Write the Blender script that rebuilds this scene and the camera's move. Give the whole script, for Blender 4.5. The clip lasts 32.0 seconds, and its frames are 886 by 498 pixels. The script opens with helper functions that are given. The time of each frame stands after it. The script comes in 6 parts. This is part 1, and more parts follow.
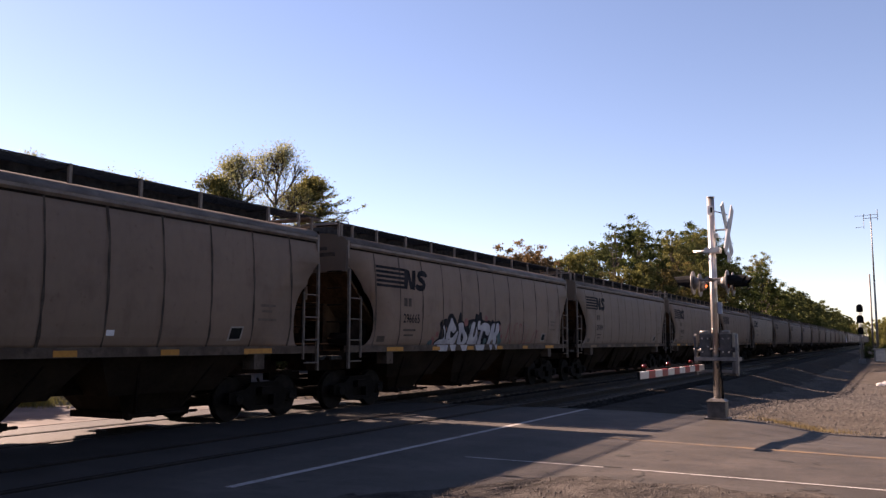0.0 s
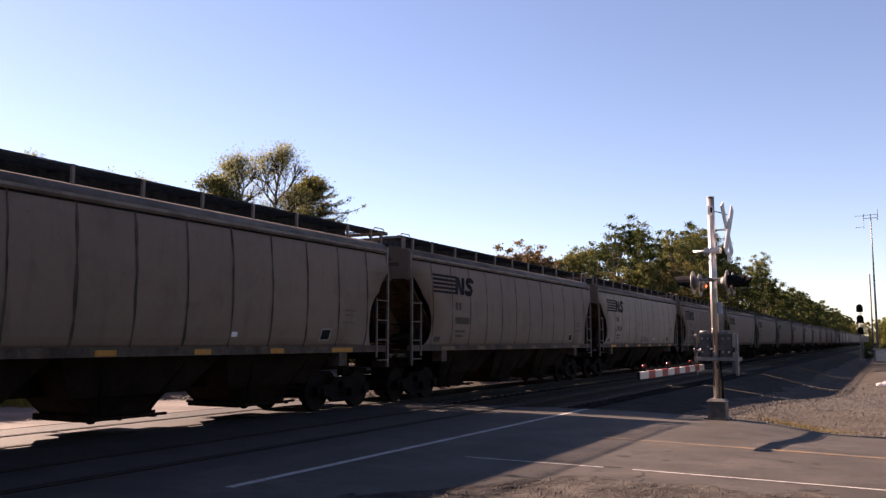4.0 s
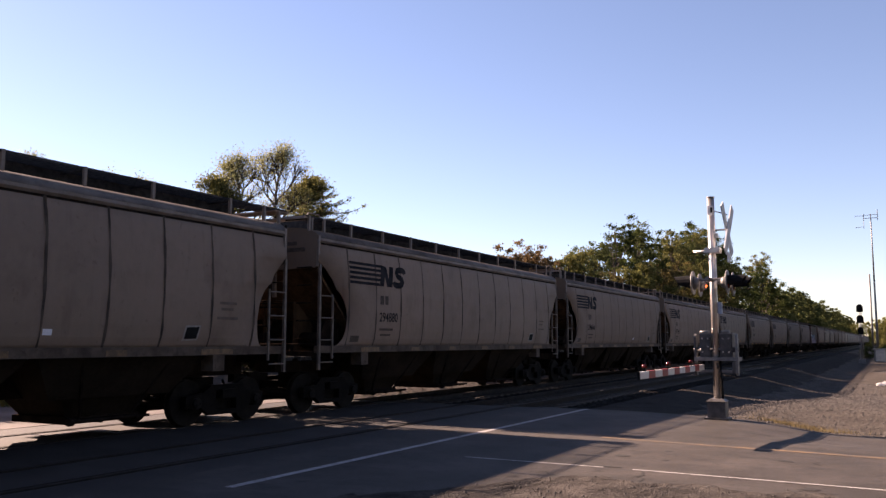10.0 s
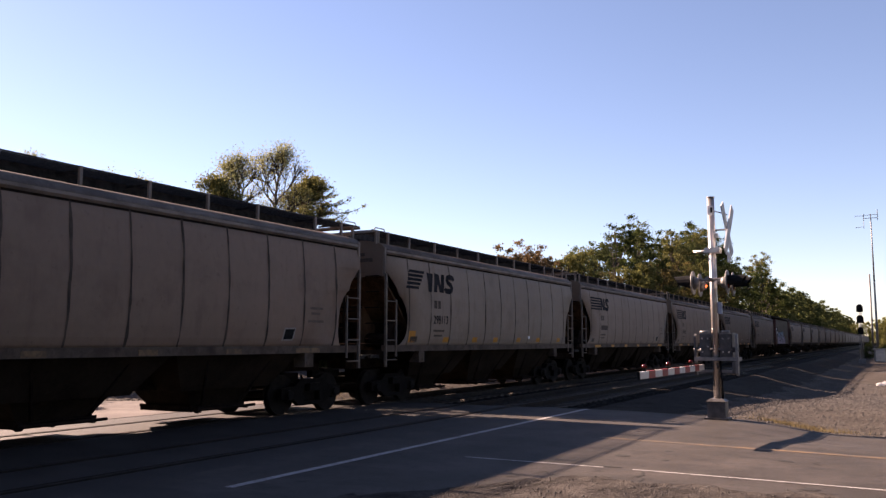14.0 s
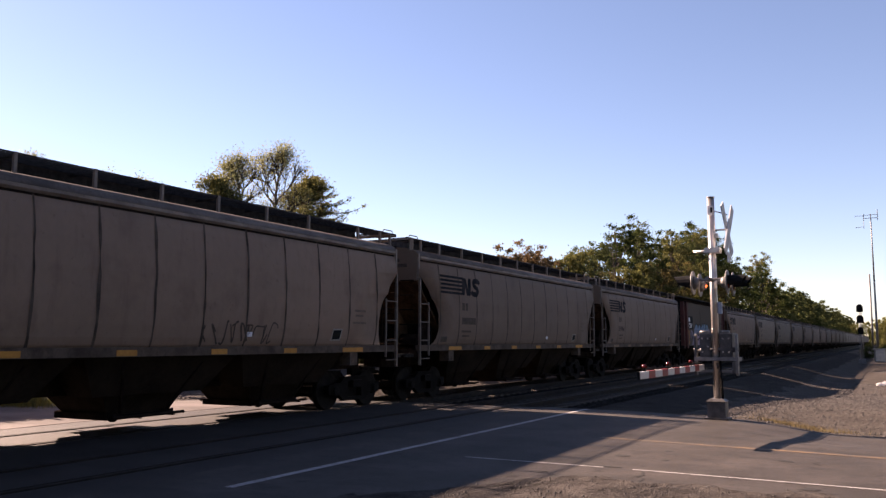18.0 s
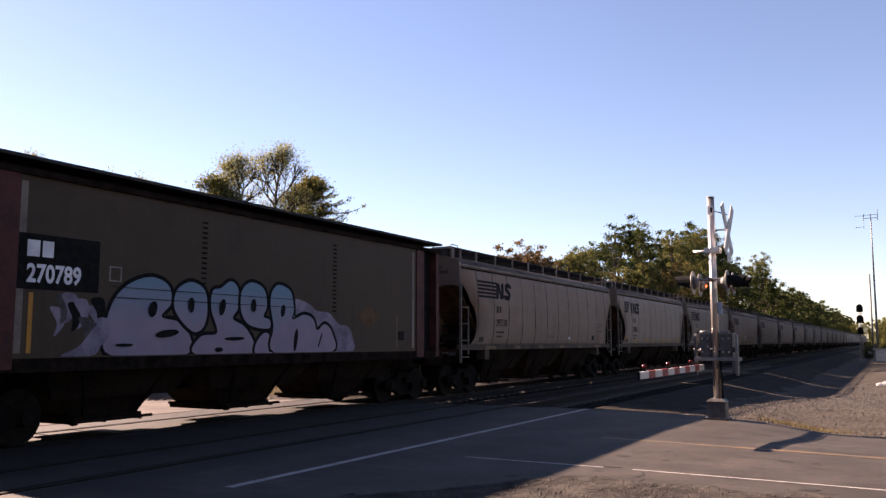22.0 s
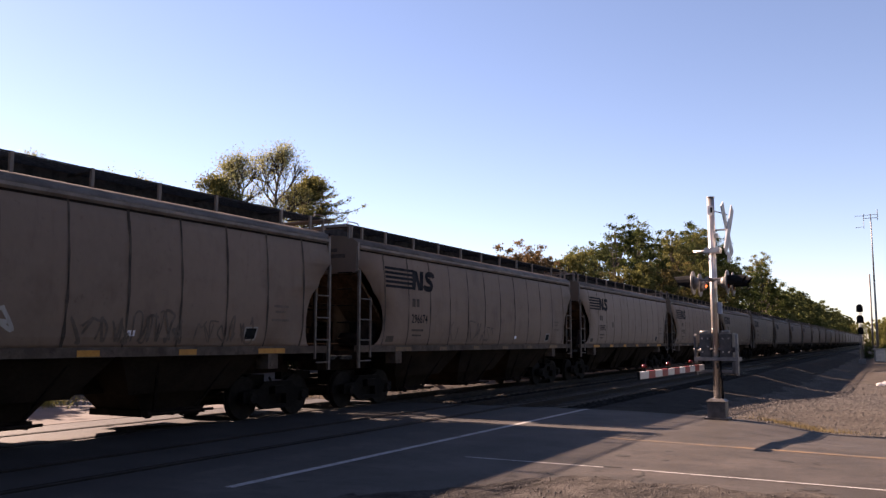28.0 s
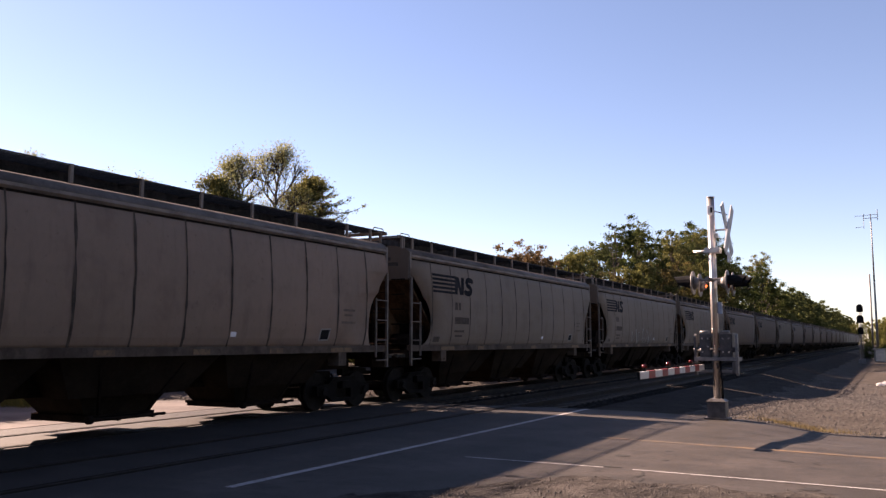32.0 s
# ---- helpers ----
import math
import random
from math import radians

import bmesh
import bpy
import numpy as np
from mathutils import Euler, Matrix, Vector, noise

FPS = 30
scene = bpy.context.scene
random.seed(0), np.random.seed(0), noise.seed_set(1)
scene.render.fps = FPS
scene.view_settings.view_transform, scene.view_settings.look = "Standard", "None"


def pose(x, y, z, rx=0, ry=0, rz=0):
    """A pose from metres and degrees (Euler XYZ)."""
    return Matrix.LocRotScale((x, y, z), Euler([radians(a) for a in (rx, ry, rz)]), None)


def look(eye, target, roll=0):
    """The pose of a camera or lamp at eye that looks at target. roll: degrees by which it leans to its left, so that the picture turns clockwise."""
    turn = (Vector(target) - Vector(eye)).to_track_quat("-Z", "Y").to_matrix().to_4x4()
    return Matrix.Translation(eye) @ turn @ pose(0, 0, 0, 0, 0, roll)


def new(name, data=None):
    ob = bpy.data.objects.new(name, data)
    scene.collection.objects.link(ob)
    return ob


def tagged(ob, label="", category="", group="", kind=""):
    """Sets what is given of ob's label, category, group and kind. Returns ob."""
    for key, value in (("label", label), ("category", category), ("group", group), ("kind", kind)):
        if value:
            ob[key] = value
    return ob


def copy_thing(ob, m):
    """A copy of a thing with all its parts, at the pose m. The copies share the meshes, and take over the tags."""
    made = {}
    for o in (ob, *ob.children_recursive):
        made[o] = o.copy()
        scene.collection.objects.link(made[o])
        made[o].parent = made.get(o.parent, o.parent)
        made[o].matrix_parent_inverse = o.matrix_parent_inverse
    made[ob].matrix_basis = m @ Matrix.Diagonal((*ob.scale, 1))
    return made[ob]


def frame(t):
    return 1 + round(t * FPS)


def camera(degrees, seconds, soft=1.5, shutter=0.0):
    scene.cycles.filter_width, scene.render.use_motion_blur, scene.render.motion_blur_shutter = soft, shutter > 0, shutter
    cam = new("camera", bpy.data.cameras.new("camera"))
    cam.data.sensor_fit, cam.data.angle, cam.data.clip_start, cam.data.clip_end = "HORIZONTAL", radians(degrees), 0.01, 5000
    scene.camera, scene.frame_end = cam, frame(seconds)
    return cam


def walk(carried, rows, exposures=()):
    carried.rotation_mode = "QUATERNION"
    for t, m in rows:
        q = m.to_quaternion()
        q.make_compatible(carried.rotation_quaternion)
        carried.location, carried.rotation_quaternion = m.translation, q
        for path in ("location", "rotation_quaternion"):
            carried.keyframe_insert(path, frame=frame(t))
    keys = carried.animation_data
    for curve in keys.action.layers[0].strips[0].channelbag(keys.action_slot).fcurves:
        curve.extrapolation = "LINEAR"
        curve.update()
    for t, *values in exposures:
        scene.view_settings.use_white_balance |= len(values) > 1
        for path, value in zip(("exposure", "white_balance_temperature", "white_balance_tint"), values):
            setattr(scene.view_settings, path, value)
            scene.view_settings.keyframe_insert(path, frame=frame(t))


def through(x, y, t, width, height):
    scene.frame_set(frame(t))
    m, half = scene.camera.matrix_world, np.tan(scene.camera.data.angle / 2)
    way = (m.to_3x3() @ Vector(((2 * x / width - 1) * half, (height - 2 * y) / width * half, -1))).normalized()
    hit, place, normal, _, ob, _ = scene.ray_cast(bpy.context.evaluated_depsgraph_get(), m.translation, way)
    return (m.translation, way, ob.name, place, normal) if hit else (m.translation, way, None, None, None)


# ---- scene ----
EYE = Vector((0.0, 0.0, 1.68))
YAW, PITCH = 28.038, 6.323
cam = camera(55.823, 32.0, soft=1.4)
STAND = pose(EYE.x, EYE.y, EYE.z, 90 + PITCH, 0, YAW)
walk(cam, [(0.0, STAND), (32.0, STAND)], exposures=[(0.0, 2.15, 8150, 31), (20.0, 2.16, 8150, 31), (22.5, 2.23, 8150, 31), (24.5, 2.26, 8150, 31), (26.5, 2.21, 8150, 31), (28.5, 2.19, 8150, 31), (32.0, 2.19, 8150, 31)])

# ---- light ----
SUN_DIR = Vector((-1.0, 0.12, 0.57)).normalized()
world = bpy.data.worlds.new("sky")
scene.world = world
world.use_nodes = True
wn = world.node_tree.nodes
sky = wn.new("ShaderNodeTexSky")
sky.sky_type = "NISHITA"
sky.sun_disc = False
sky.sun_elevation = math.asin(SUN_DIR.z)
sky.sun_rotation = math.atan2(SUN_DIR.x, SUN_DIR.y)
sky.air_density, sky.dust_density, sky.ozone_density, sky.altitude = 0.9, 0.15, 4.3, 300
world.node_tree.links.new(sky.outputs[0], wn["Background"].inputs[0])
wn["Background"].inputs[1].default_value = 0.051
sun_data = bpy.data.lights.new("sun", "SUN")
sun_data.energy, sun_data.angle, sun_data.color = 5.0, radians(0.53), (1.0, 0.895, 0.79)
sun = new("sun", sun_data)
sun.matrix_world = look(SUN_DIR * 200, (0, 0, 0))


# ---- materials ----
def mat(name, dark, light, rough=0.8, scale=3.0, fine=40.0, bump=0.3, metal=0.0, stretch=(1, 1, 1), contrast=(0.35, 0.65), spec=0.4, dist=0.01):
    """Two tones mixed by a broad and a fine noise, with a fine relief."""
    m = bpy.data.materials.new(name)
    m.use_nodes = True
    nt = m.node_tree
    n, l = nt.nodes, nt.links
    bsdf = n["Principled BSDF"]
    tc = n.new("ShaderNodeTexCoord")
    mp = n.new("ShaderNodeMapping")
    mp.inputs["Scale"].default_value = stretch
    l.new(tc.outputs["Object"], mp.inputs[0])
    a = n.new("ShaderNodeTexNoise")
    a.inputs["Scale"].default_value, a.inputs["Detail"].default_value = scale, 5
    b = n.new("ShaderNodeTexNoise")
    b.inputs["Scale"].default_value, b.inputs["Detail"].default_value = fine, 3
    l.new(mp.outputs[0], a.inputs[0])
    l.new(mp.outputs[0], b.inputs[0])
    add = n.new("ShaderNodeMath")
    add.operation = "MULTIPLY_ADD"
    l.new(b.outputs[0], add.inputs[0])
    add.inputs[1].default_value = 0.4
    l.new(a.outputs[0], add.inputs[2])
    rng = n.new("ShaderNodeMapRange")
    rng.inputs[1].default_value, rng.inputs[2].default_value = contrast[0] + 0.2, contrast[1] + 0.2
    l.new(add.outputs[0], rng.inputs[0])
    mix = n.new("ShaderNodeMix")
    mix.data_type = "RGBA"
    mix.inputs[6].default_value, mix.inputs[7].default_value = (*dark, 1), (*light, 1)
    l.new(rng.outputs[0], mix.inputs[0])
    l.new(mix.outputs[2], bsdf.inputs["Base Color"])
    bsdf.inputs["Roughness"].default_value, bsdf.inputs["Metallic"].default_value = rough, metal
    bsdf.inputs["Specular IOR Level"].default_value = spec
    if bump:
        bp = n.new("ShaderNodeBump")
        bp.inputs["Strength"].default_value, bp.inputs["Distance"].default_value = bump, dist
        l.new(b.outputs[0], bp.inputs["Height"])
        l.new(bp.outputs[0], bsdf.inputs["Normal"])
    return m


def leafy(name, dark, light, through=0.42):
    """Leaves: a tone of its own for each, some light let through."""
    m = bpy.data.materials.new(name)
    m.use_nodes = True
    n, l = m.node_tree.nodes, m.node_tree.links
    geo = n.new("ShaderNodeNewGeometry")
    mix = n.new("ShaderNodeMix")
    mix.data_type = "RGBA"
    mix.inputs[6].default_value, mix.inputs[7].default_value = (*dark, 1), (*light, 1)
    l.new(geo.outputs["Random Per Island"], mix.inputs[0])
    d, t, s = n.new("ShaderNodeBsdfDiffuse"), n.new("ShaderNodeBsdfTranslucent"), n.new("ShaderNodeMixShader")
    l.new(mix.outputs[2], d.inputs[0])
    l.new(mix.outputs[2], t.inputs[0])
    s.inputs[0].default_value = through
    l.new(d.outputs[0], s.inputs[1])
    l.new(t.outputs[0], s.inputs[2])
    l.new(s.outputs[0], n["Material Output"].inputs[0])
    return m


def glow(name, colour, strength):
    m = bpy.data.materials.new(name)
    m.use_nodes = True
    b = m.node_tree.nodes["Principled BSDF"]
    b.inputs["Base Color"].default_value = (*colour, 1)
    b.inputs["Emission Color"].default_value = (*colour, 1)
    b.inputs["Emission Strength"].default_value = strength
    return m


def stained(m, stain, layers):
    """Blotches and runs of a second colour over a material; layers of (scale, stretch, low, high, amount)."""
    n, l = m.node_tree.nodes, m.node_tree.links
    bsdf = n["Principled BSDF"]
    out = bsdf.inputs["Base Color"].links[0].from_socket
    tc = n.new("ShaderNodeTexCoord")
    for scale, stretch, lo, hi, amount in layers:
        mp = n.new("ShaderNodeMapping")
        mp.inputs["Scale"].default_value = stretch
        l.new(tc.outputs["Object"], mp.inputs[0])
        tex = n.new("ShaderNodeTexNoise")
        tex.inputs["Scale"].default_value, tex.inputs["Detail"].default_value, tex.inputs["Roughness"].default_value = scale, 6, 0.62
        l.new(mp.outputs[0], tex.inputs[0])
        rng = n.new("ShaderNodeMapRange")
        rng.inputs[1].default_value, rng.inputs[2].default_value, rng.inputs[4].default_value = lo, hi, amount
        l.new(tex.outputs[0], rng.inputs[0])
        mix = n.new("ShaderNodeMix")
        mix.data_type = "RGBA"
        mix.inputs[7].default_value = (*stain, 1)
        l.new(rng.outputs[0], mix.inputs[0])
        l.new(out, mix.inputs[6])
        out = mix.outputs[2]
    l.new(out, bsdf.inputs["Base Color"])
    return m


def paint(name, base, stain):
    """Dusty car paint: broad tone shifts, rusty blotches and run marks, fine grain."""
    m = mat(name, [c * 0.86 for c in base], [c * 1.1 for c in base], 0.65, 0.7, 16, 0.02, 0, (0.7, 0.6, 0.35), (0.2, 0.8), spec=0.25)
    return stained(m, stain, ((1.1, (1, 1, 1), 0.52, 0.75, 0.38), (2.6, (1, 1.5, 0.22), 0.56, 0.72, 0.30), (9.0, (1, 1, 1), 0.62, 0.7, 0.35)))


STREAK = (0.6, 0.7, 0.2)


TONES = [((0.2259, 0.1607, 0.1226), (0.0985, 0.0584, 0.0382)), ((0.1971, 0.1343, 0.0998), (0.0870, 0.0486, 0.0314)), ((0.2443, 0.1847, 0.1417), (0.1143, 0.0728, 0.0467))]
PAINTS = {}


def hopper_paint(tone, fade):
    """The grey of one car: a tone, and how far it has faded (above 1) or dirtied (below 1)."""
    if (tone, fade) not in PAINTS:
        base, stain = TONES[tone]
        PAINTS[tone, fade] = paint("hopper_paint", [c * fade for c in base], [c * fade for c in stain])
    return PAINTS[tone, fade]

M_TRIM = mat("trim_paint", (0.1314, 0.1017, 0.0819), (0.2124, 0.1683, 0.1404), 0.6, 3, 25, 0.08)
M_ROOF = stained(mat("roof_paint", (0.085, 0.070, 0.063), (0.14, 0.116, 0.102), 0.75, 2, 20, 0.08, spec=0.2), (0.045, 0.033, 0.027), ((1.3, (1, 0.6, 1), 0.5, 0.72, 0.5), (6, (1, 1, 1), 0.55, 0.7, 0.4)))
M_SEAM = mat("weld_seam", (0.045, 0.034, 0.028), (0.105, 0.080, 0.064), 0.85, 2, 20, 0.1, spec=0.1)
M_END = mat("end_dirt", (0.055, 0.031, 0.019), (0.11, 0.066, 0.040), 0.85, 1.5, 12, 0.1, 0, (1, 1, 0.4), spec=0.0)
M_LADDER = mat("ladder_paint", (0.08, 0.06, 0.047), (0.145, 0.113, 0.092), 0.6, 5, 30, 0.08)
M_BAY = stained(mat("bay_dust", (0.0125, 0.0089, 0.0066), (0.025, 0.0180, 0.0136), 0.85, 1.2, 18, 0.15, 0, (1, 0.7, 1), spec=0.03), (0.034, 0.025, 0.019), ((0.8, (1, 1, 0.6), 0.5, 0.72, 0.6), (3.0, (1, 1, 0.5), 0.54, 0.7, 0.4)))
M_SILL = stained(mat("sill_paint", (0.068, 0.048, 0.037), (0.115, 0.085, 0.067), 0.8, 3, 25, 0.08, spec=0.15), (0.04, 0.026, 0.02), ((1.6, (1, 1, 1), 0.5, 0.7, 0.6), (8, (1, 1, 1), 0.54, 0.68, 0.5)))
M_ENDWALL = paint("end_wall_paint", (0.155, 0.108, 0.078), (0.08, 0.052, 0.034))
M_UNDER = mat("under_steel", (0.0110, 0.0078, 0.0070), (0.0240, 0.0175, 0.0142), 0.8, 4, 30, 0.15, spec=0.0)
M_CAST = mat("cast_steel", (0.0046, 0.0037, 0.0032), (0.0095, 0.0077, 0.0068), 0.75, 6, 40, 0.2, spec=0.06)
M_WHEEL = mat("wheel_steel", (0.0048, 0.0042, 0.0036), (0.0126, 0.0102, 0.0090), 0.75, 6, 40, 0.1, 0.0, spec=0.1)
M_GRATE = mat("grating", (0.025, 0.025, 0.025), (0.050, 0.050, 0.050), 0.7, 8, 60, 0.2, 0.3, spec=0.1)
M_LOGO = mat("logo_black", (0.012, 0.011, 0.013), (0.032, 0.028, 0.030), 0.75, 3, 30, 0.0, spec=0.05)
M_YELLOW = mat("reflector_yellow", (0.40, 0.155, 0.012), (0.50, 0.205, 0.02), 0.5, 10, 60, 0.0)
M_WHITE = mat("spray_white", (0.62, 0.62, 0.66), (0.8, 0.8, 0.84), 0.6, 5, 30, 0.0)
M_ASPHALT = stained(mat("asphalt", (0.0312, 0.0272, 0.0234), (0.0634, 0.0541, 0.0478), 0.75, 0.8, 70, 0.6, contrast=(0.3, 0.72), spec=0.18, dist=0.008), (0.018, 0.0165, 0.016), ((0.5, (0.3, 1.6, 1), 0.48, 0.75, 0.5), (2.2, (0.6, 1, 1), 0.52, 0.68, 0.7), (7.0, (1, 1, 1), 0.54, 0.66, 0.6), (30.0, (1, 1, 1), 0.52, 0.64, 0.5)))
# lighter copy of the asphalt, with the sun's glare put into its colour
M_WEST = stained(mat("sunlit_asphalt", (0.075, 0.064, 0.060), (0.125, 0.107, 0.100), 0.85, 0.8, 60, 0.5, spec=0.15), (0.05, 0.043, 0.04), ((0.6, (0.4, 1.4, 1), 0.5, 0.72, 0.5), (6.0, (1, 1, 1), 0.54, 0.68, 0.4)))
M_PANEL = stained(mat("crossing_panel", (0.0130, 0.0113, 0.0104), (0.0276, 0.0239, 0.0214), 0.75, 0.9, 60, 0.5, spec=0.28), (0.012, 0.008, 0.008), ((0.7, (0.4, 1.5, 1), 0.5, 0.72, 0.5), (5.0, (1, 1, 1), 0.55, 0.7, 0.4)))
M_GROUND = stained(mat("gravel_ground", (0.0394, 0.0336, 0.0291), (0.0827, 0.0708, 0.0607), 0.95, 0.8, 9, 1.0, contrast=(0.25, 0.75), spec=0.08, dist=0.08), (0.035, 0.03, 0.025), ((0.5, (1, 1, 1), 0.5, 0.7, 0.4), (6.0, (1, 1, 1), 0.5, 0.66, 0.5), (22.0, (1, 1, 1), 0.5, 0.64, 0.5)))
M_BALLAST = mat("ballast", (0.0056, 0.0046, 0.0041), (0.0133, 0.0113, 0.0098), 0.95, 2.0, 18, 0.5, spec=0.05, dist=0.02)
# gravel tone darkened to deepen the train's shade along the siding
M_SHADED_GRAVEL = stained(mat("shaded_gravel", (0.016, 0.0138, 0.0122), (0.036, 0.031, 0.0275), 0.95, 1.2, 14, 1.0, contrast=(0.25, 0.75), spec=0.05, dist=0.05), (0.05, 0.044, 0.038), ((1.5, (1, 1, 1), 0.56, 0.75, 0.5), (9.0, (1, 1, 1), 0.55, 0.68, 0.5)))
M_STONE = mat("stone", (0.0454, 0.0414, 0.0380), (0.1012, 0.0940, 0.0883), 0.9, 3, 20, 0.3, spec=0.1)
M_LINE = stained(mat("road_white", (0.22, 0.21, 0.205), (0.40, 0.385, 0.37), 0.7, 3, 60, 0.2), (0.05, 0.045, 0.042), ((3, (1, 1, 1), 0.5, 0.66, 0.8), (22, (1, 1, 1), 0.52, 0.62, 0.6)))
M_LINEY = stained(mat("road_yellow", (0.085, 0.056, 0.03), (0.15, 0.092, 0.046), 0.75, 3, 60, 0.2), (0.05, 0.042, 0.036), ((4, (1, 1, 1), 0.45, 0.6, 0.85), (18, (1, 1, 1), 0.5, 0.6, 0.6)))
M_RAIL = mat("rail_steel", (0.010, 0.008, 0.007), (0.026, 0.020, 0.017), 0.75, 6, 40, 0.1, 0.0, spec=0.15)
M_TIE = mat("tie_wood", (0.035, 0.028, 0.022), (0.08, 0.065, 0.05), 0.9, 4, 30, 0.4)
M_ALU = mat("mast_aluminium", (0.42, 0.385, 0.365), (0.55, 0.51, 0.48), 0.34, 4, 40, 0.05, 0.85)
M_BOX = mat("weathered_housing", (0.055, 0.052, 0.054), (0.105, 0.10, 0.10), 0.5, 8, 50, 0.08, 0.3)
M_GALV = mat("galvanised_steel", (0.1287, 0.1246, 0.1221), (0.2079, 0.2013, 0.1972), 0.5, 8, 50, 0.05, 0.15)
M_HOUSING = mat("lamp_housing", (0.11, 0.105, 0.10), (0.18, 0.172, 0.165), 0.5, 8, 50, 0.05)
M_BLACK = mat("black_paint", (0.006, 0.006, 0.0065), (0.014, 0.014, 0.014), 0.7, 8, 60, 0.05, spec=0.08)
M_RED = mat("red_stripe", (0.20, 0.012, 0.014), (0.28, 0.018, 0.02), 0.5, 8, 50, 0.0)
M_BOARD = mat("white_board", (0.4960, 0.4880, 0.4800), (0.6400, 0.6320, 0.6240), 0.5, 6, 50, 0.0)
M_SPRAY_WHITE = mat("spray_chalk", (0.30, 0.29, 0.31), (0.44, 0.43, 0.45), 0.7, 3, 30, 0.0, spec=0.2)
M_TEAL = mat("spray_teal", (0.03, 0.07, 0.075), (0.05, 0.11, 0.115), 0.7, 4, 30, 0.0)
M_LENS = mat("dark_lens", (0.050, 0.006, 0.006), (0.100, 0.012, 0.010), 0.15, 8, 50, 0.0)
M_LAMP = glow("lamp_lit", (1.0, 0.08, 0.02), 2.5)
M_BARK = mat("bark", (0.020, 0.016, 0.013), (0.055, 0.044, 0.035), 0.95, 3, 20, 0.6)
M_LEAF = [
    leafy("leaf_green", (0.036, 0.047, 0.018), (0.105, 0.116, 0.045)),
    leafy("leaf_yellow", (0.060, 0.066, 0.022), (0.165, 0.155, 0.055)),
    leafy("leaf_brown", (0.080, 0.054, 0.028), (0.175, 0.118, 0.060)),
    leafy("leaf_dark", (0.024, 0.034, 0.012), (0.070, 0.085, 0.028)),
]
M_LEAF_PALE = leafy("leaf_pale", (0.11, 0.115, 0.05), (0.30, 0.29, 0.14))
M_THICKET = leafy("leaf_thicket", (0.020, 0.025, 0.010), (0.055, 0.062, 0.024), 0.15)
M_LEAF_RUST = leafy("leaf_rust", (0.075, 0.060, 0.024), (0.20, 0.155, 0.060))
M_LEAF_OLIVE = leafy("leaf_olive", (0.060, 0.064, 0.022), (0.175, 0.160, 0.058))
M_FADED = mat("reflector_faded", (0.09, 0.055, 0.03), (0.20, 0.11, 0.05), 0.6, 10, 60, 0.0)
M_SPRAY_RED = mat("spray_red", (0.16, 0.05, 0.042), (0.24, 0.085, 0.07), 0.7, 6, 30, 0.0)
M_SPRAY_DARK = mat("spray_dark", (0.035, 0.03, 0.035), (0.08, 0.07, 0.075), 0.7, 6, 30, 0.0)
M_SPRAY_LILAC = mat("spray_lilac", (0.13, 0.105, 0.16), (0.26, 0.225, 0.29), 0.7, 3, 30, 0.0)
M_STENCIL = mat("faint_stencil", (0.062, 0.047, 0.038), (0.10, 0.077, 0.063), 0.7, 10, 60, 0.0, spec=0.1)
M_FAINT = mat("faint_spray", (0.115, 0.088, 0.070), (0.155, 0.118, 0.094), 0.7, 6, 30, 0.0, spec=0.1)
M_FLAKE = mat("flaked_primer", (0.15, 0.13, 0.12), (0.24, 0.215, 0.20), 0.8, 6, 30, 0.05, spec=0.1)
M_PALE = mat("pale_panel", (0.20, 0.18, 0.16), (0.40, 0.37, 0.34), 0.7, 2, 20, 0.05, 0, STREAK)
M_ROCK = mat("pale_rock", (0.38, 0.36, 0.34), (0.6, 0.58, 0.55), 0.9, 4, 25, 0.4)
M_SHED = mat("blue_grey_panel", (0.28, 0.33, 0.42), (0.4, 0.45, 0.54), 0.6, 4, 30, 0.05)
M_SHOULDER = stained(mat("broken_shoulder", (0.0260, 0.0229, 0.0208), (0.0728, 0.0637, 0.0572), 0.95, 2.6, 38, 1.0, contrast=(0.3, 0.7), spec=0.08, dist=0.025), (0.015, 0.013, 0.012), ((1.4, (1, 1, 1), 0.5, 0.68, 0.6), (5.0, (1, 1, 1), 0.53, 0.66, 0.6), (18.0, (1, 1, 1), 0.54, 0.64, 0.5)))
M_CRACK = mat("crack_fill", (0.006, 0.0055, 0.005), (0.014, 0.012, 0.011), 0.9, 6, 60, 0.3)
M_DRYGRASS = leafy("dry_grass", (0.10, 0.08, 0.045), (0.19, 0.15, 0.085))
M_BROWN = paint("brown_car_paint", (0.068, 0.046, 0.030), (0.030, 0.020, 0.013))
M_RUST = mat("rust_patch", (0.10, 0.055, 0.028), (0.15, 0.09, 0.048), 0.8, 4, 30, 0.05, spec=0.1)
M_REDEND = mat("red_car_end", (0.0495, 0.0110, 0.0088), (0.0935, 0.0220, 0.0165), 0.7, 3, 20, 0.08)



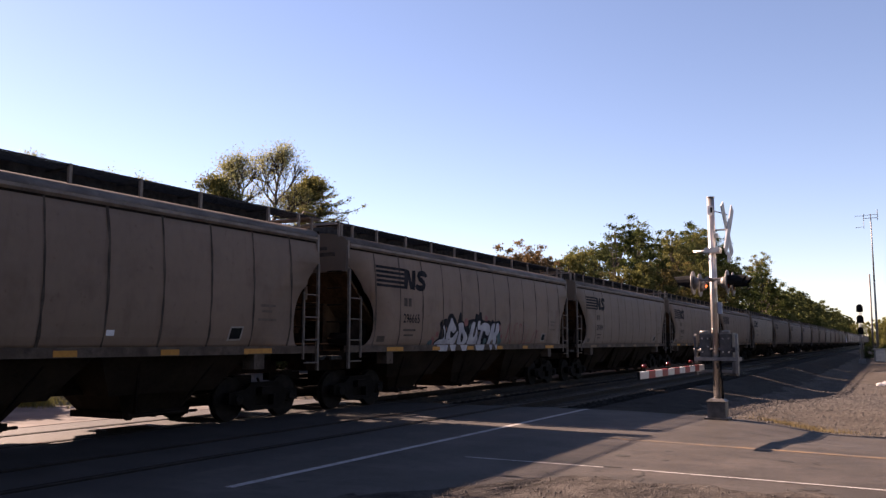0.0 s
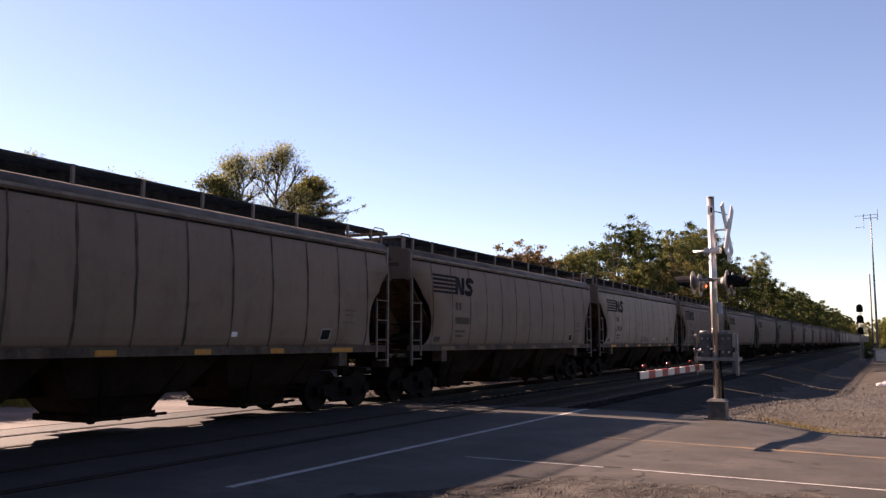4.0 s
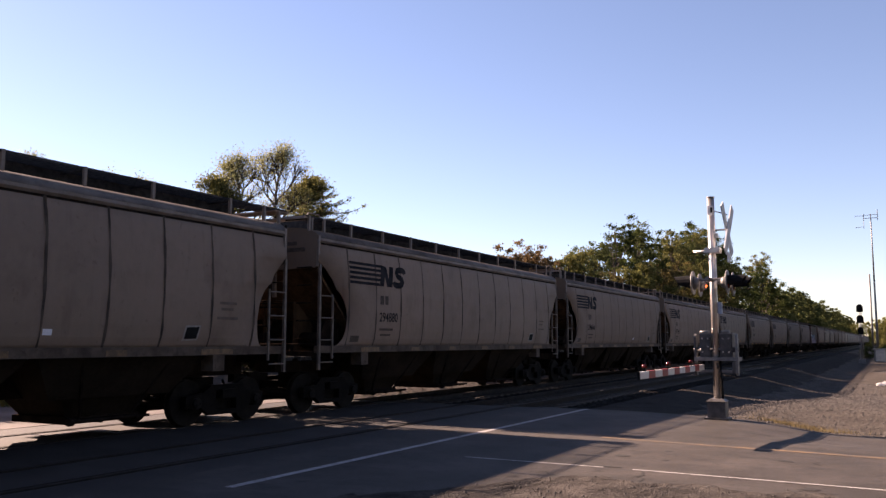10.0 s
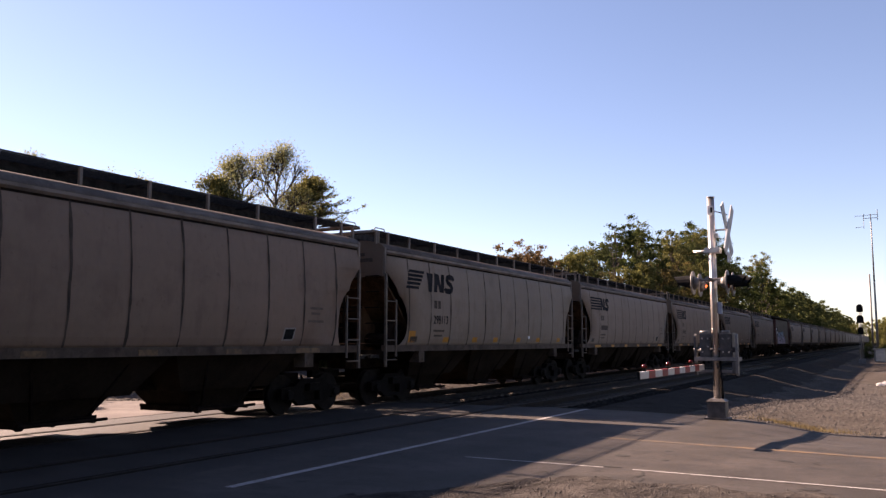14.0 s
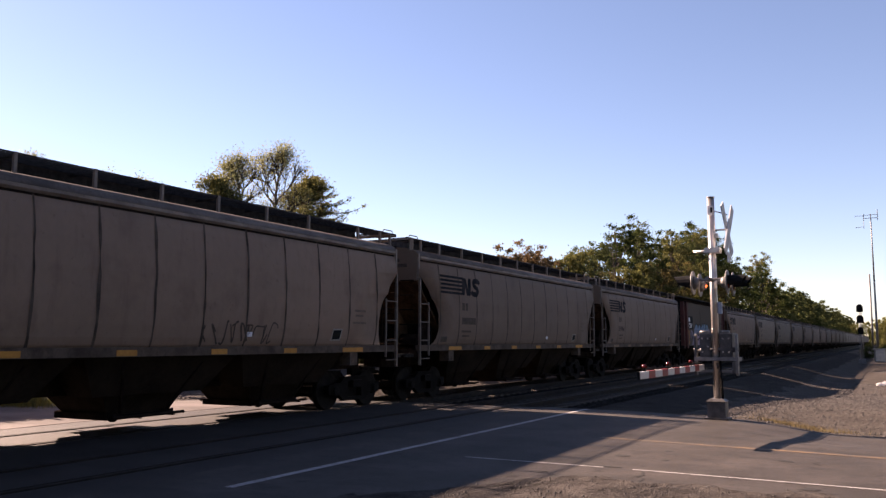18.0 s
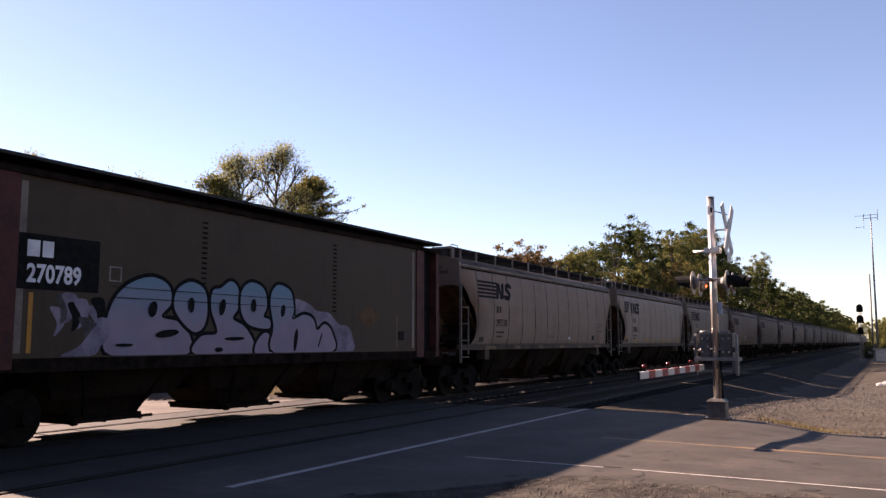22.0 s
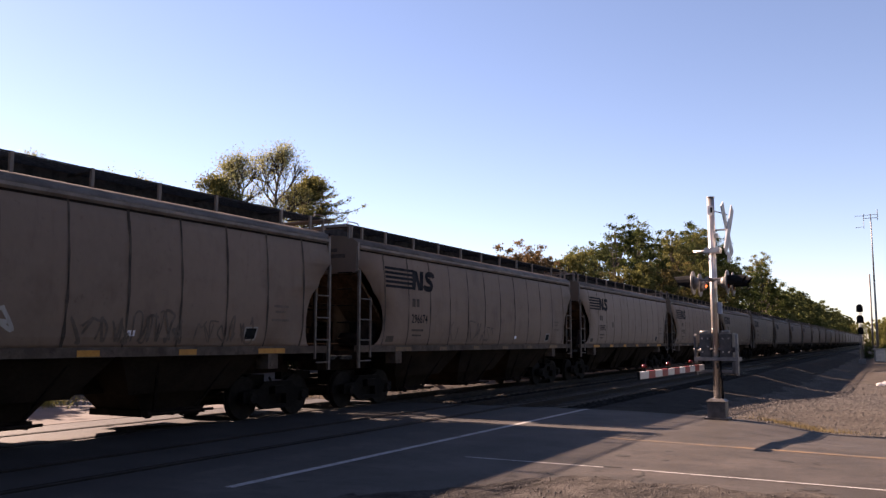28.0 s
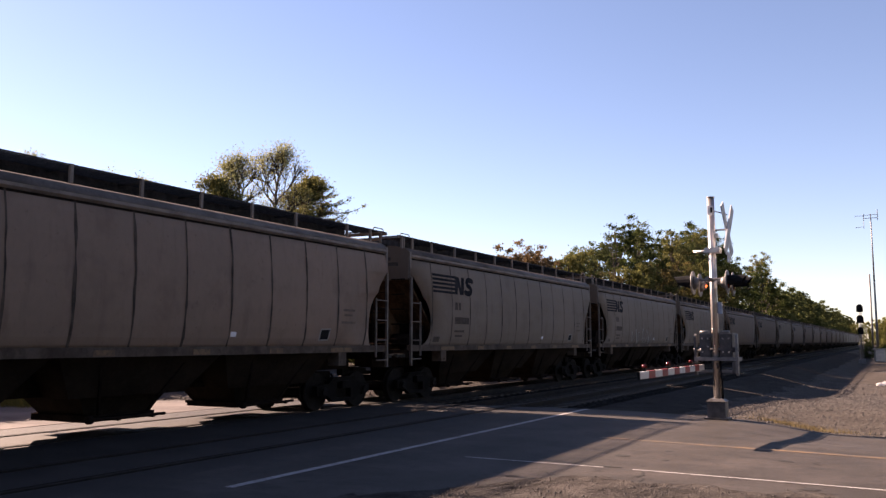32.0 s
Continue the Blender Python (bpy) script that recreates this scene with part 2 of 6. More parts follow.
def faded_spray(name, low, high, z0, z1):
    """Sprayed fill that goes from one colour to another up the side."""
    m = stained(mat(name, low, [c * 1.15 for c in low], 0.7, 2, 30, 0.0), high, ((1.3, (1, 1, 1), 0.5, 0.7, 0.5),))
    n, l = m.node_tree.nodes, m.node_tree.links
    bsdf = n["Principled BSDF"]
    out = bsdf.inputs["Base Color"].links[0].from_socket
    tc, xyz, rng, mix = n.new("ShaderNodeTexCoord"), n.new("ShaderNodeSeparateXYZ"), n.new("ShaderNodeMapRange"), n.new("ShaderNodeMix")
    l.new(tc.outputs["Object"], xyz.inputs[0])
    l.new(xyz.outputs[2], rng.inputs[0])
    rng.inputs[1].default_value, rng.inputs[2].default_value = z0, z1
    mix.data_type = "RGBA"
    mix.inputs[7].default_value = (*high, 1)
    l.new(rng.outputs[0], mix.inputs[0])
    l.new(out, mix.inputs[6])
    l.new(mix.outputs[2], bsdf.inputs["Base Color"])
    return m


M_FILL = faded_spray("spray_fill", (0.27, 0.205, 0.27), (0.13, 0.25, 0.34), 1.95, 2.8)

# ---- mesh helpers ----
def faces(bm, pts, quads):
    vs = [bm.verts.new(p) for p in pts]
    for q in quads:
        bm.faces.new([vs[i] for i in q])
    return vs


BOX = [(0, 3, 2, 1), (4, 5, 6, 7), (0, 1, 5, 4), (1, 2, 6, 5), (2, 3, 7, 6), (3, 0, 4, 7)]


def box(bm, x0, x1, y0, y1, z0, z1):
    return faces(bm, [(x0, y0, z0), (x1, y0, z0), (x1, y1, z0), (x0, y1, z0), (x0, y0, z1), (x1, y0, z1), (x1, y1, z1), (x0, y1, z1)], BOX)


def frustum(bm, lo, hi):
    """A solid between two rectangles (x0, x1, y0, y1, z)."""
    pts = [(r[i], r[j], r[4]) for r in (lo, hi) for i, j in ((0, 2), (1, 2), (1, 3), (0, 3))]
    return faces(bm, pts, BOX)


def tube(bm, a, b, r, seg=8, r2=None):
    a, b = Vector(a), Vector(b)
    q = (b - a).to_track_quat("Z", "Y")
    r2 = r if r2 is None else r2
    lo, hi = [], []
    for i in range(seg):
        c = Vector((math.cos(2 * math.pi * i / seg), math.sin(2 * math.pi * i / seg), 0))
        lo.append(bm.verts.new(a + q @ (c * r)))
        hi.append(bm.verts.new(b + q @ (c * r2)))
    for i in range(seg):
        f = bm.faces.new((lo[i], lo[(i + 1) % seg], hi[(i + 1) % seg], hi[i]))
        f.smooth = seg > 6
    bm.faces.new(lo[::-1])
    bm.faces.new(hi)


def prism(bm, outline, axis, a, b):
    """An outline of (u, v), drawn out along an axis from a to b."""
    def at(u, v, w):
        return {"x": (w, u, v), "y": (u, w, v), "z": (u, v, w)}[axis]
    lo = [bm.verts.new(at(u, v, a)) for u, v in outline]
    hi = [bm.verts.new(at(u, v, b)) for u, v in outline]
    n = len(outline)
    for i in range(n):
        bm.faces.new((lo[i], lo[(i + 1) % n], hi[(i + 1) % n], hi[i]))
    bm.faces.new(lo[::-1])
    bm.faces.new(hi)


def mesh_of(bm, name, material):
    bmesh.ops.recalc_face_normals(bm, faces=bm.faces)
    me = bpy.data.meshes.new(name)
    bm.to_mesh(me)
    bm.free()
    me.materials.append(material)
    return me


def part(name, bm, material, parent, label="", at=(0, 0, 0)):
    """One mesh object under a thing or a part; bm may be a bmesh or a ready mesh."""
    me = bm if isinstance(bm, bpy.types.Mesh) else mesh_of(bm, name, material)
    ob = new(name, me)
    ob.parent = parent
    ob.location = at
    if label:
        ob["label"] = label
    return ob


def thing(name, at, label, category, group="", turn=0.0):
    ob = new(name)
    ob.empty_display_size = 0.3
    ob.matrix_basis = pose(at[0], at[1], at[2], 0, 0, turn)
    return tagged(ob, label, category, group)


def single(name, bm, material, label="", category="", group="", kind=""):
    ob = new(name, mesh_of(bm, name, material))
    return tagged(ob, label, category, group, kind)


def quick():
    return bmesh.new()


def one_box(*c):
    bm = quick()
    box(bm, *c)
    return bm


def one_tube(a, b, r, seg=8, r2=None):
    bm = quick()
    tube(bm, a, b, r, seg, r2)
    return bm


def smooth(a, b, v):
    v = min(1.0, max(0.0, (v - a) / (b - a)))
    return v * v * (3 - 2 * v)


# ---- ground, road, tracks ----
TRACK, SIDING = -13.37, -9.62
ROAD0, ROAD1 = 3.0, 20.4


def height(x, y):
    """The ground: level at the crossing, falling away beside the track beyond the road."""
    ditch = 0.24 * smooth(15.5, 18.0, y) * (1 - smooth(22.0, 27.0, y)) * smooth(-3.2, -1.2, x)
    under = 0.25 * (1 - smooth(road_far(x) - 0.6, road_far(x) - 0.1, y)) * smooth(-8.5, -7.5, x) * smooth(-2.0, ROAD0, y)
    bed = 0.27 * smooth(20.5, 21.3, y) * smooth(-16.4, -15.8, x) * (1 - smooth(-7.6, -6.9, x))
    drop = bed + under + ditch + (0.12 * smooth(20.0, 22.0, y) + 0.9 * smooth(20.0, 52.0, y)) * smooth(-8.6, -2.6, x)
    return -0.05 - drop + 0.03 * noise.noise((x * 0.35, y * 0.35, 0)) * smooth(ROAD1, ROAD1 + 2, y)


def ground_sheet():
    xs = [-2500, -900, -300, -120, -70, -45] + [-34 + 1.0 * i for i in range(0, 17)] + [-17 + 0.6 * i for i in range(0, 44)] + [10, 14, 20, 35, 80, 300, 900, 2500]
    ys = [-2500, -600, -100, -20, -5, 0, 3] + [5 + 0.6 * i for i in range(0, 70)] + [48 + 3 * i for i in range(0, 30)] + [145, 170, 220, 320, 500, 900, 2500]
    bm = quick()
    grid = [[bm.verts.new((x, y, height(x, y))) for x in xs] for y in ys]
    for j in range(len(ys) - 1):
        for i in range(len(xs) - 1):
            bm.faces.new((grid[j][i], grid[j][i + 1], grid[j + 1][i + 1], grid[j + 1][i])).smooth = True
    single("ground", bm, M_GROUND, "dry grey gravel and dirt beside the railway", "ground", kind="structure")


def road_far(x):
    """The road's far edge: swings in from the crossing to the lane."""
    if x > -14.5:
        return 19.5 + 1.0 * (1 - smooth(-5.0, -0.5, x))
    return 20.0 - 0.75 * min(9.0, max(0.0, -15.4 - x))


def road_z(x, y):
    return 0.0 - 0.06 * smooth(16.0, 20.0, y) * smooth(-6.5, -3.0, x) - 0.2 * smooth(14.2, 17.8, y) * smooth(-3.2, -0.8, x) - 0.05 * smooth(-2, 12, x)


def road_sheet():
    # the west piece is the same road in the brighter, sun-struck tone
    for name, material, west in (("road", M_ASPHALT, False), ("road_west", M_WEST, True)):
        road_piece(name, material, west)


def road_piece(name, material, west):
    bm = quick()
    xs = [-80, -50, -30, -26, -24, -22, -20, -18, -16.5, -15.2] + [-8.0 + 0.5 * i for i in range(0, 25)] + [6, 9, 14, 25, 60]
    for x0, x1 in zip(xs[:-1], xs[1:]):
        if x0 == -15.2 or (x0 < -15.2) != west:
            continue
        for k in range(12):
            u0, u1 = k / 12, (k + 1) / 12
            p = []
            for x, u in ((x0, u0), (x1, u0), (x1, u1), (x0, u1)):
                y = ROAD0 + (road_far(x) - ROAD0) * u
                p.append(bm.verts.new((x, y, road_z(x, y))))
            bm.faces.new(p)
    bmesh.ops.remove_doubles(bm, verts=bm.verts, dist=0.001)
    rim = [e for e in bm.edges if e.is_boundary]
    ext = bmesh.ops.extrude_edge_only(bm, edges=rim)
    for v in [g for g in ext["geom"] if isinstance(g, bmesh.types.BMVert)]:
        v.co.z -= 0.12
    single(name, bm, material, "asphalt road beyond the tracks, coloured pale for sunlight" if west else "worn grey asphalt road at the level crossing", "road", kind="structure")


def crossing():
    """Panels between and beside the rails where the road crosses, each a slab."""
    edges = [(-15.2, -14.24), (-13.98, -12.76), (-12.5, -10.47), (-10.21, -9.03), (-8.77, -8.0)]
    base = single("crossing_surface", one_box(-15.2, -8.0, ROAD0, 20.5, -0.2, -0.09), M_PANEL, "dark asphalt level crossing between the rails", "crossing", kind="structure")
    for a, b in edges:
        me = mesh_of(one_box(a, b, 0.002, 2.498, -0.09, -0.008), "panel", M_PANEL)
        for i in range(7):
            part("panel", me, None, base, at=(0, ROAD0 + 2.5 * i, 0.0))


def rail_section(bm, xc, y0, y1):
    out = [(-0.07, -0.17), (0.07, -0.17), (0.07, -0.155), (0.012, -0.14), (0.012, -0.045), (0.036, -0.035), (0.036, -0.004), (0.025, 0.0), (-0.025, 0.0), (-0.036, -0.004), (-0.036, -0.035), (-0.012, -0.045), (-0.012, -0.14), (-0.07, -0.155)]
    prism(bm, [(xc + u, v) for u, v in out], "y", y0, y1)


def tracks():
    for name, xc in (("main_track", TRACK), ("siding_track", SIDING)):
        tr = thing(name, (0, 0, 0), "steel rails on dark wooden ties in ballast", "railway track", "tracks")
        for s in (-0.735, 0.735):
            bm = quick()
            rail_section(bm, xc + s, -120, 900)
            part("rail", bm, M_RAIL, tr)
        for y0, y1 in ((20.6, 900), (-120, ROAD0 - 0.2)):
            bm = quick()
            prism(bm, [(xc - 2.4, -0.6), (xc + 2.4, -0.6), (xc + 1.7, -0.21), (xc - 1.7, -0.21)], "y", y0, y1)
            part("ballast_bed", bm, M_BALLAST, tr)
        tie = mesh_of(one_box(-1.3, 1.3, -0.11, 0.11, -0.35, -0.172), "tie", M_TIE)
        for i in range(90):
            part("tie", tie, None, tr, at=(xc, 21.0 + 0.55 * i, 0))


def paint_line(name, pts, w, material, label):
    bm = quick()
    rows = []
    for i, p in enumerate(pts):
        p = Vector((*p, 0))
        d = (Vector((*pts[min(i + 1, len(pts) - 1)], 0)) - Vector((*pts[max(i - 1, 0)], 0))).normalized()
        nrm = Vector((-d.y, d.x, 0)) * w / 2
        rows.append([bm.verts.new(q.to_3d() + Vector((0, 0, road_z(q.x, q.y) + 0.005))) for q in (p - nrm, p + nrm)])
    for a, b in zip(rows[:-1], rows[1:]):
        bm.faces.new((a[0], b[0], b[1], a[1]))
    return single(name, bm, material, label, "road marking", kind="structure")


def along(a, b, step=0.7):
    n = max(2, int((Vector(b) - Vector(a)).length / step))
    return [(a[0] + (b[0] - a[0]) * i / n, a[1] + (b[1] - a[1]) * i / n) for i in range(n + 1)]


def shaded_gravel():
    """A dark sheet that deepens the train's shade beside the siding, ragged towards the gravel."""
    bm = quick()
    rows = []
    for j in range(120):
        y = 20.7 + 0.5 * j + 0.006 * j * j
        edge = -4.7 + 0.5 * noise.noise((y * 0.5, 7.3, 0)) + 0.25 * noise.noise((y * 1.9, 2.3, 0))
        row = []
        for k in range(15):
            x = -7.6 + (edge + 7.6) * k / 14
            row.append(bm.verts.new((x, y, height(x, y) + (0.03 + 0.012 * noise.noise((x * 4, y * 4, 3)) if k < 14 else -0.02))))
        rows.append(row)
    for a, b in zip(rows[:-1], rows[1:]):
        for k in range(14):
            bm.faces.new((a[k], a[k + 1], b[k + 1], b[k])).smooth = True
    single("cinder_strip", bm, M_SHADED_GRAVEL, "gravel beside the siding darkened for train shade", "ground", kind="structure")


ground_sheet()
shaded_gravel()
road_sheet()
crossing()
tracks()
paint_line("stop_line", along((-6.86, 7.6), (-6.82, 20.5)), 0.13, M_LINE, "white painted line along the crossing")
paint_line("centre_line", along((-4.6, 14.58), (4, 13.3)) + along((4.5, 13.25), (40, 9)), 0.17, M_LINEY, "faded yellow centre line")
paint_line("edge_line", along((-5.6, 11.2), (-3.5, 11.16)), 0.06, M_LINE, "white edge line")
paint_line("edge_line", along((-3.1, 11.14), (6, 10.62)), 0.06, M_LINE, "white edge line")


def shoulder():
    """Broken asphalt and grit along the near edge of the road, with a ragged border."""
    bm = quick()
    rows = []
    for i in range(130):
        x = -5.4 + 0.065 * i
        edge = 10.2 - 0.025 * x + 0.3 * noise.noise((x * 1.7, 3.1, 0)) + 0.14 * noise.noise((x * 6.0, 1.1, 0)) - 2.4 * (1 - smooth(-5.4, -3.4, x))
        row = []
        for k in range(56):
            y = 5.6 + (edge - 5.6) * k / 55
            z = 0.008 + 0.022 * noise.noise((x * 2.1, y * 2.1, 1)) + 0.016 * abs(noise.noise((x * 6.5, y * 6.5, 2))) + 0.010 * noise.noise((x * 15, y * 15, 5))
            row.append(bm.verts.new((x, y, road_z(x, y) + (max(0.002, z) if k < 55 else 0.001))))
        rows.append(row)
    for a, b in zip(rows[:-1], rows[1:]):
        for k in range(55):
            bm.faces.new((a[k], b[k], b[k + 1], a[k + 1]))
    single("road_shoulder", bm, M_SHOULDER, "crumbling gritty asphalt shoulder beside the road", "road shoulder", kind="structure")


def crack(seed, a, b, w):
    rnd = random.Random(seed)
    pts = []
    for i in range(13):
        u = i / 12
        pts.append((a[0] + (b[0] - a[0]) * u + rnd.uniform(-0.05, 0.05), a[1] + (b[1] - a[1]) * u + rnd.uniform(-0.05, 0.05)))
    paint_line("road_crack", pts, w, M_CRACK, "dark crack in the asphalt")


def patch_stain(x, y, rx, ry, seed):
    rnd = random.Random(seed)
    bm = quick()
    ring = []
    for k in range(14):
        a = 2 * math.pi * k / 14
        r = rnd.uniform(0.6, 1.1)
        ring.append(bm.verts.new((x + math.cos(a) * rx * r, y + math.sin(a) * ry * r, road_z(x, y) + 0.0065)))
    bm.faces.new(ring)
    single("tar_patch", bm, M_CRACK, "dark tar patch on the asphalt", "road patch", kind="structure")


shoulder()
crack(1, (-2.94, 11.05), (-2.66, 9.75), 0.03)
crack(2, (-4.1, 10.43), (-3.75, 10.09), 0.035)
crack(3, (-2.6, 16.0), (-0.9, 15.7), 0.012)
crack(5, (-1.0, 19.45), (3.5, 19.3), 0.10)
for i, (x, y, rx, ry) in enumerate(((-3.62, 11.24, 0.36, 0.06), (-2.92, 12.2, 0.06, 0.06), (-3.1, 13.2, 0.07, 0.08), (-4.3, 9.9, 0.12, 0.07), (-2.3, 10.2, 0.10, 0.05), (-0.9, 10.6, 0.12, 0.1), (-3.6, 12.4, 0.12, 0.14), (-1.4, 12.9, 0.14, 0.1))):
    patch_stain(x, y, rx, ry, i)
crnd = random.Random(12)
for i in range(16):
    x, y = crnd.uniform(-5.0, 0.8), crnd.uniform(9.8, 13.2)
    a = crnd.choice((0.2, 1.4, 1.7, 2.8)) + crnd.uniform(-0.5, 0.5)
    r = crnd.uniform(0.2, 0.6)
    crack(30 + i, (x, y), (x + r * math.cos(a), y + r * math.sin(a)), crnd.uniform(0.006, 0.014))

# ---- the train's cars ----
LENGTH, PITCH_CAR, SHORT = 16.0, 17.184, 1.096
WHEEL_R = 0.457
SIDE = [(1.56, 1.47), (1.75, 1.535), (2.0, 1.575), (2.4, 1.6), (2.9, 1.6), (3.4, 1.575), (3.8, 1.53), (4.1, 1.48)]
CUT = [(1.56, 0.8), (1.64, 0.95), (1.76, 1.05), (1.95, 1.12), (2.2, 1.14), (2.45, 1.1), (2.62, 1.02), (2.78, 0.9), (2.88, 0.78), (2.94, 0.66), (3.02, 0.61), (3.14, 0.54), (3.3, 0.36), (3.42, 0.22), (3.5, 0.1), (3.54, 0.02), (4.1, 0.02)]


def table(rows, v):
    for (a, p), (b, q) in zip(rows[:-1], rows[1:]):
        if v <= b:
            return p + (q - p) * max(0.0, (v - a) / (b - a))
    return rows[-1][1]


def side(z):
    return table(SIDE, z)


LEVELS = sorted({z for z, _ in SIDE} | {z for z, _ in CUT})


def side_sheet(sign, L):
    """The bowed side of a hopper car, cut out in a curve at its ends."""
    bm = quick()
    cols = 14
    rows = []
    for z in LEVELS:
        a = table(CUT, z)
        b = L - 0.87 * table(CUT, z)
        rows.append([bm.verts.new((sign * side(z), a + (b - a) * i / cols, z)) for i in range(cols + 1)])
    for r, s in zip(rows[:-1], rows[1:]):
        for i in range(cols):
            bm.faces.new((r[i], r[i + 1], s[i + 1], s[i])).smooth = True
    bmesh.ops.recalc_face_normals(bm, faces=bm.faces)
    bmesh.ops.solidify(bm, geom=bm.faces[:], thickness=0.02)
    return bm


def patch(bm, quad, lift=0.008, steps=4):
    """A painted four-cornered field on the near side; corners (y, z) from lower left, anticlockwise."""
    (ya, za), (yb, zb), (yc, zc), (yd, zd) = quad
    last = None
    for i in range(steps + 1):
        u = i / steps
        l, r = (ya + (yd - ya) * u, za + (zd - za) * u), (yb + (yc - yb) * u, zb + (zc - zb) * u)
        now = [bm.verts.new((side(z) + lift, y, z)) for y, z in (l, r)]
        if last:
            bm.faces.new((last[0], last[1], now[1], now[0]))
        last = now


def rect(bm, y0, y1, z0, z1, slant=0.0, lift=0.008, steps=4):
    s = slant * (z1 - z0)
    patch(bm, ((y0, z0), (y1, z0), (y1 + s, z1), (y0 + s, z1)), lift, steps)


def seam(bm, y):
    """A weld seam: a rough dark line up the side, of uneven width."""
    last = None
    for i in range(43):
        z = 1.58 + 2.47 * i / 42
        c = y + 0.016 * noise.noise((y * 3.1, z * 2.2, 0))
        w = 0.026 + 0.026 * noise.noise((y * 1.7, z * 2.5, 5))
        now = [bm.verts.new((side(z) + 0.007, c + s * w, z)) for s in (-1, 1)]
        if last:
            bm.faces.new((last[0], last[1], now[1], now[0]))
        last = now


def written(text, size, y0, z0, material, bold=0.0, lift=0.009, flat=None, shear=0.0, narrow=1.0):
    """Characters in the built-in font, laid on the near side (or on a flat side at x = flat)."""
    cu = bpy.data.curves.new("letters", "FONT")
    cu.body, cu.size, cu.offset, cu.shear = text, size, bold, shear
    cu.resolution_u = 3
    tmp = bpy.data.objects.new("letters", cu)
    me = bpy.data.meshes.new_from_object(tmp)
    bpy.data.objects.remove(tmp)
    bpy.data.curves.remove(cu)
    for v in me.vertices:
        y, z = y0 + v.co.x * narrow, z0 + v.co.y
        v.co = ((flat if flat is not None else side(z)) + lift, y, z)
    me.materials.clear()
    me.materials.append(material)
    return me


def wheelset_mesh():
    bm = quick()
    tube(bm, (-1.12, 0, 0), (1.12, 0, 0), 0.085, 10)
    for s in (-1, 1):
        tube(bm, (s * 0.70, 0, 0), (s * 0.725, 0, 0), WHEEL_R + 0.025, 28)
        tube(bm, (s * 0.725, 0, 0), (s * 0.84, 0, 0), WHEEL_R, 28)
        tube(bm, (s * 0.84, 0, 0), (s * 0.88, 0, 0), 0.14, 12)
        tube(bm, (s * 1.06, 0, 0), (s * 1.14, 0, 0), 0.11, 12)
        for k in range(3):
            a = 2 * math.pi * k / 3
            tube(bm, (s * 1.14, 0.065 * math.cos(a), 0.065 * math.sin(a)), (s * 1.155, 0.065 * math.cos(a), 0.065 * math.sin(a)), 0.018, 6)
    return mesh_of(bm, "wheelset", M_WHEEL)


WHEELSET = wheelset_mesh()


def side_frame_mesh():
    bm = quick()
    prism(bm, [(-1.14, 0.60), (-0.66, 0.64), (-0.45, 0.80), (-0.30, 0.80), (-0.30, 0.19), (-0.46, 0.19), (-0.74, 0.36), (-1.14, 0.36)], "x", -0.07, 0.07)
    prism(bm, [(-u, v) for u, v in [(-1.14, 0.60), (-0.66, 0.64), (-0.45, 0.80), (-0.30, 0.80), (-0.30, 0.19), (-0.46, 0.19), (-0.74, 0.36), (-1.14, 0.36)]], "x", -0.07, 0.07)
    box(bm, -0.07, 0.07, -0.30, 0.30, 0.68, 0.80)
    box(bm, -0.07, 0.07, -0.30, 0.30, 0.19, 0.28)
    for y in (-0.89, 0.89):
        tube(bm, (-0.06, y, WHEEL_R), (0.09, y, WHEEL_R), 0.15, 12)
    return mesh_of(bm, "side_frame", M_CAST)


SIDE_FRAME = side_frame_mesh()


BOLSTER = one_box(-1.15, 1.15, -0.2, 0.2, 0.52, 0.70)
box(BOLSTER, -0.4, 0.4, -0.3, 0.3, 0.70, 0.92)
box(BOLSTER, -0.92, 0.92, -0.28, 0.28, 0.24, 0.52)
for _y in (-0.42, 0.36):
    box(BOLSTER, -0.8, 0.8, _y, _y + 0.07, 0.3, 0.44)
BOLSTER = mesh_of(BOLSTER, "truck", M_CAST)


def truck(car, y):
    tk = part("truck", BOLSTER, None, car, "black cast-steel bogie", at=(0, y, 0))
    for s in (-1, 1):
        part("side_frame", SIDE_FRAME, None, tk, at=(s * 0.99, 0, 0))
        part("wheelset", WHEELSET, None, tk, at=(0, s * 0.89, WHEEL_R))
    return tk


def coupler_mesh(sign, L=LENGTH):
    bm = quick()
    y = 0.0 if sign < 0 else L
    box(bm, -0.09, 0.09, min(y, y + sign * 0.42), max(y, y + sign * 0.42), 0.76, 0.94)
    prism(bm, [(-0.18, y + sign * 0.42), (0.17, y + sign * 0.40), (0.19, y + sign * 0.60), (0.06, y + sign * 0.66), (-0.02, y + sign * 0.55), (-0.16, y + sign * 0.68)], "z", 0.71, 0.99)
    tube(bm, (-0.35, y + sign * 0.1, 0.8), (-0.4, y + sign * 0.45, 0.38), 0.03, 6)
    tube(bm, (-0.4, y + sign * 0.45, 0.38), (-0.3, y + sign * 0.68, 0.34), 0.03, 6)
    return bm


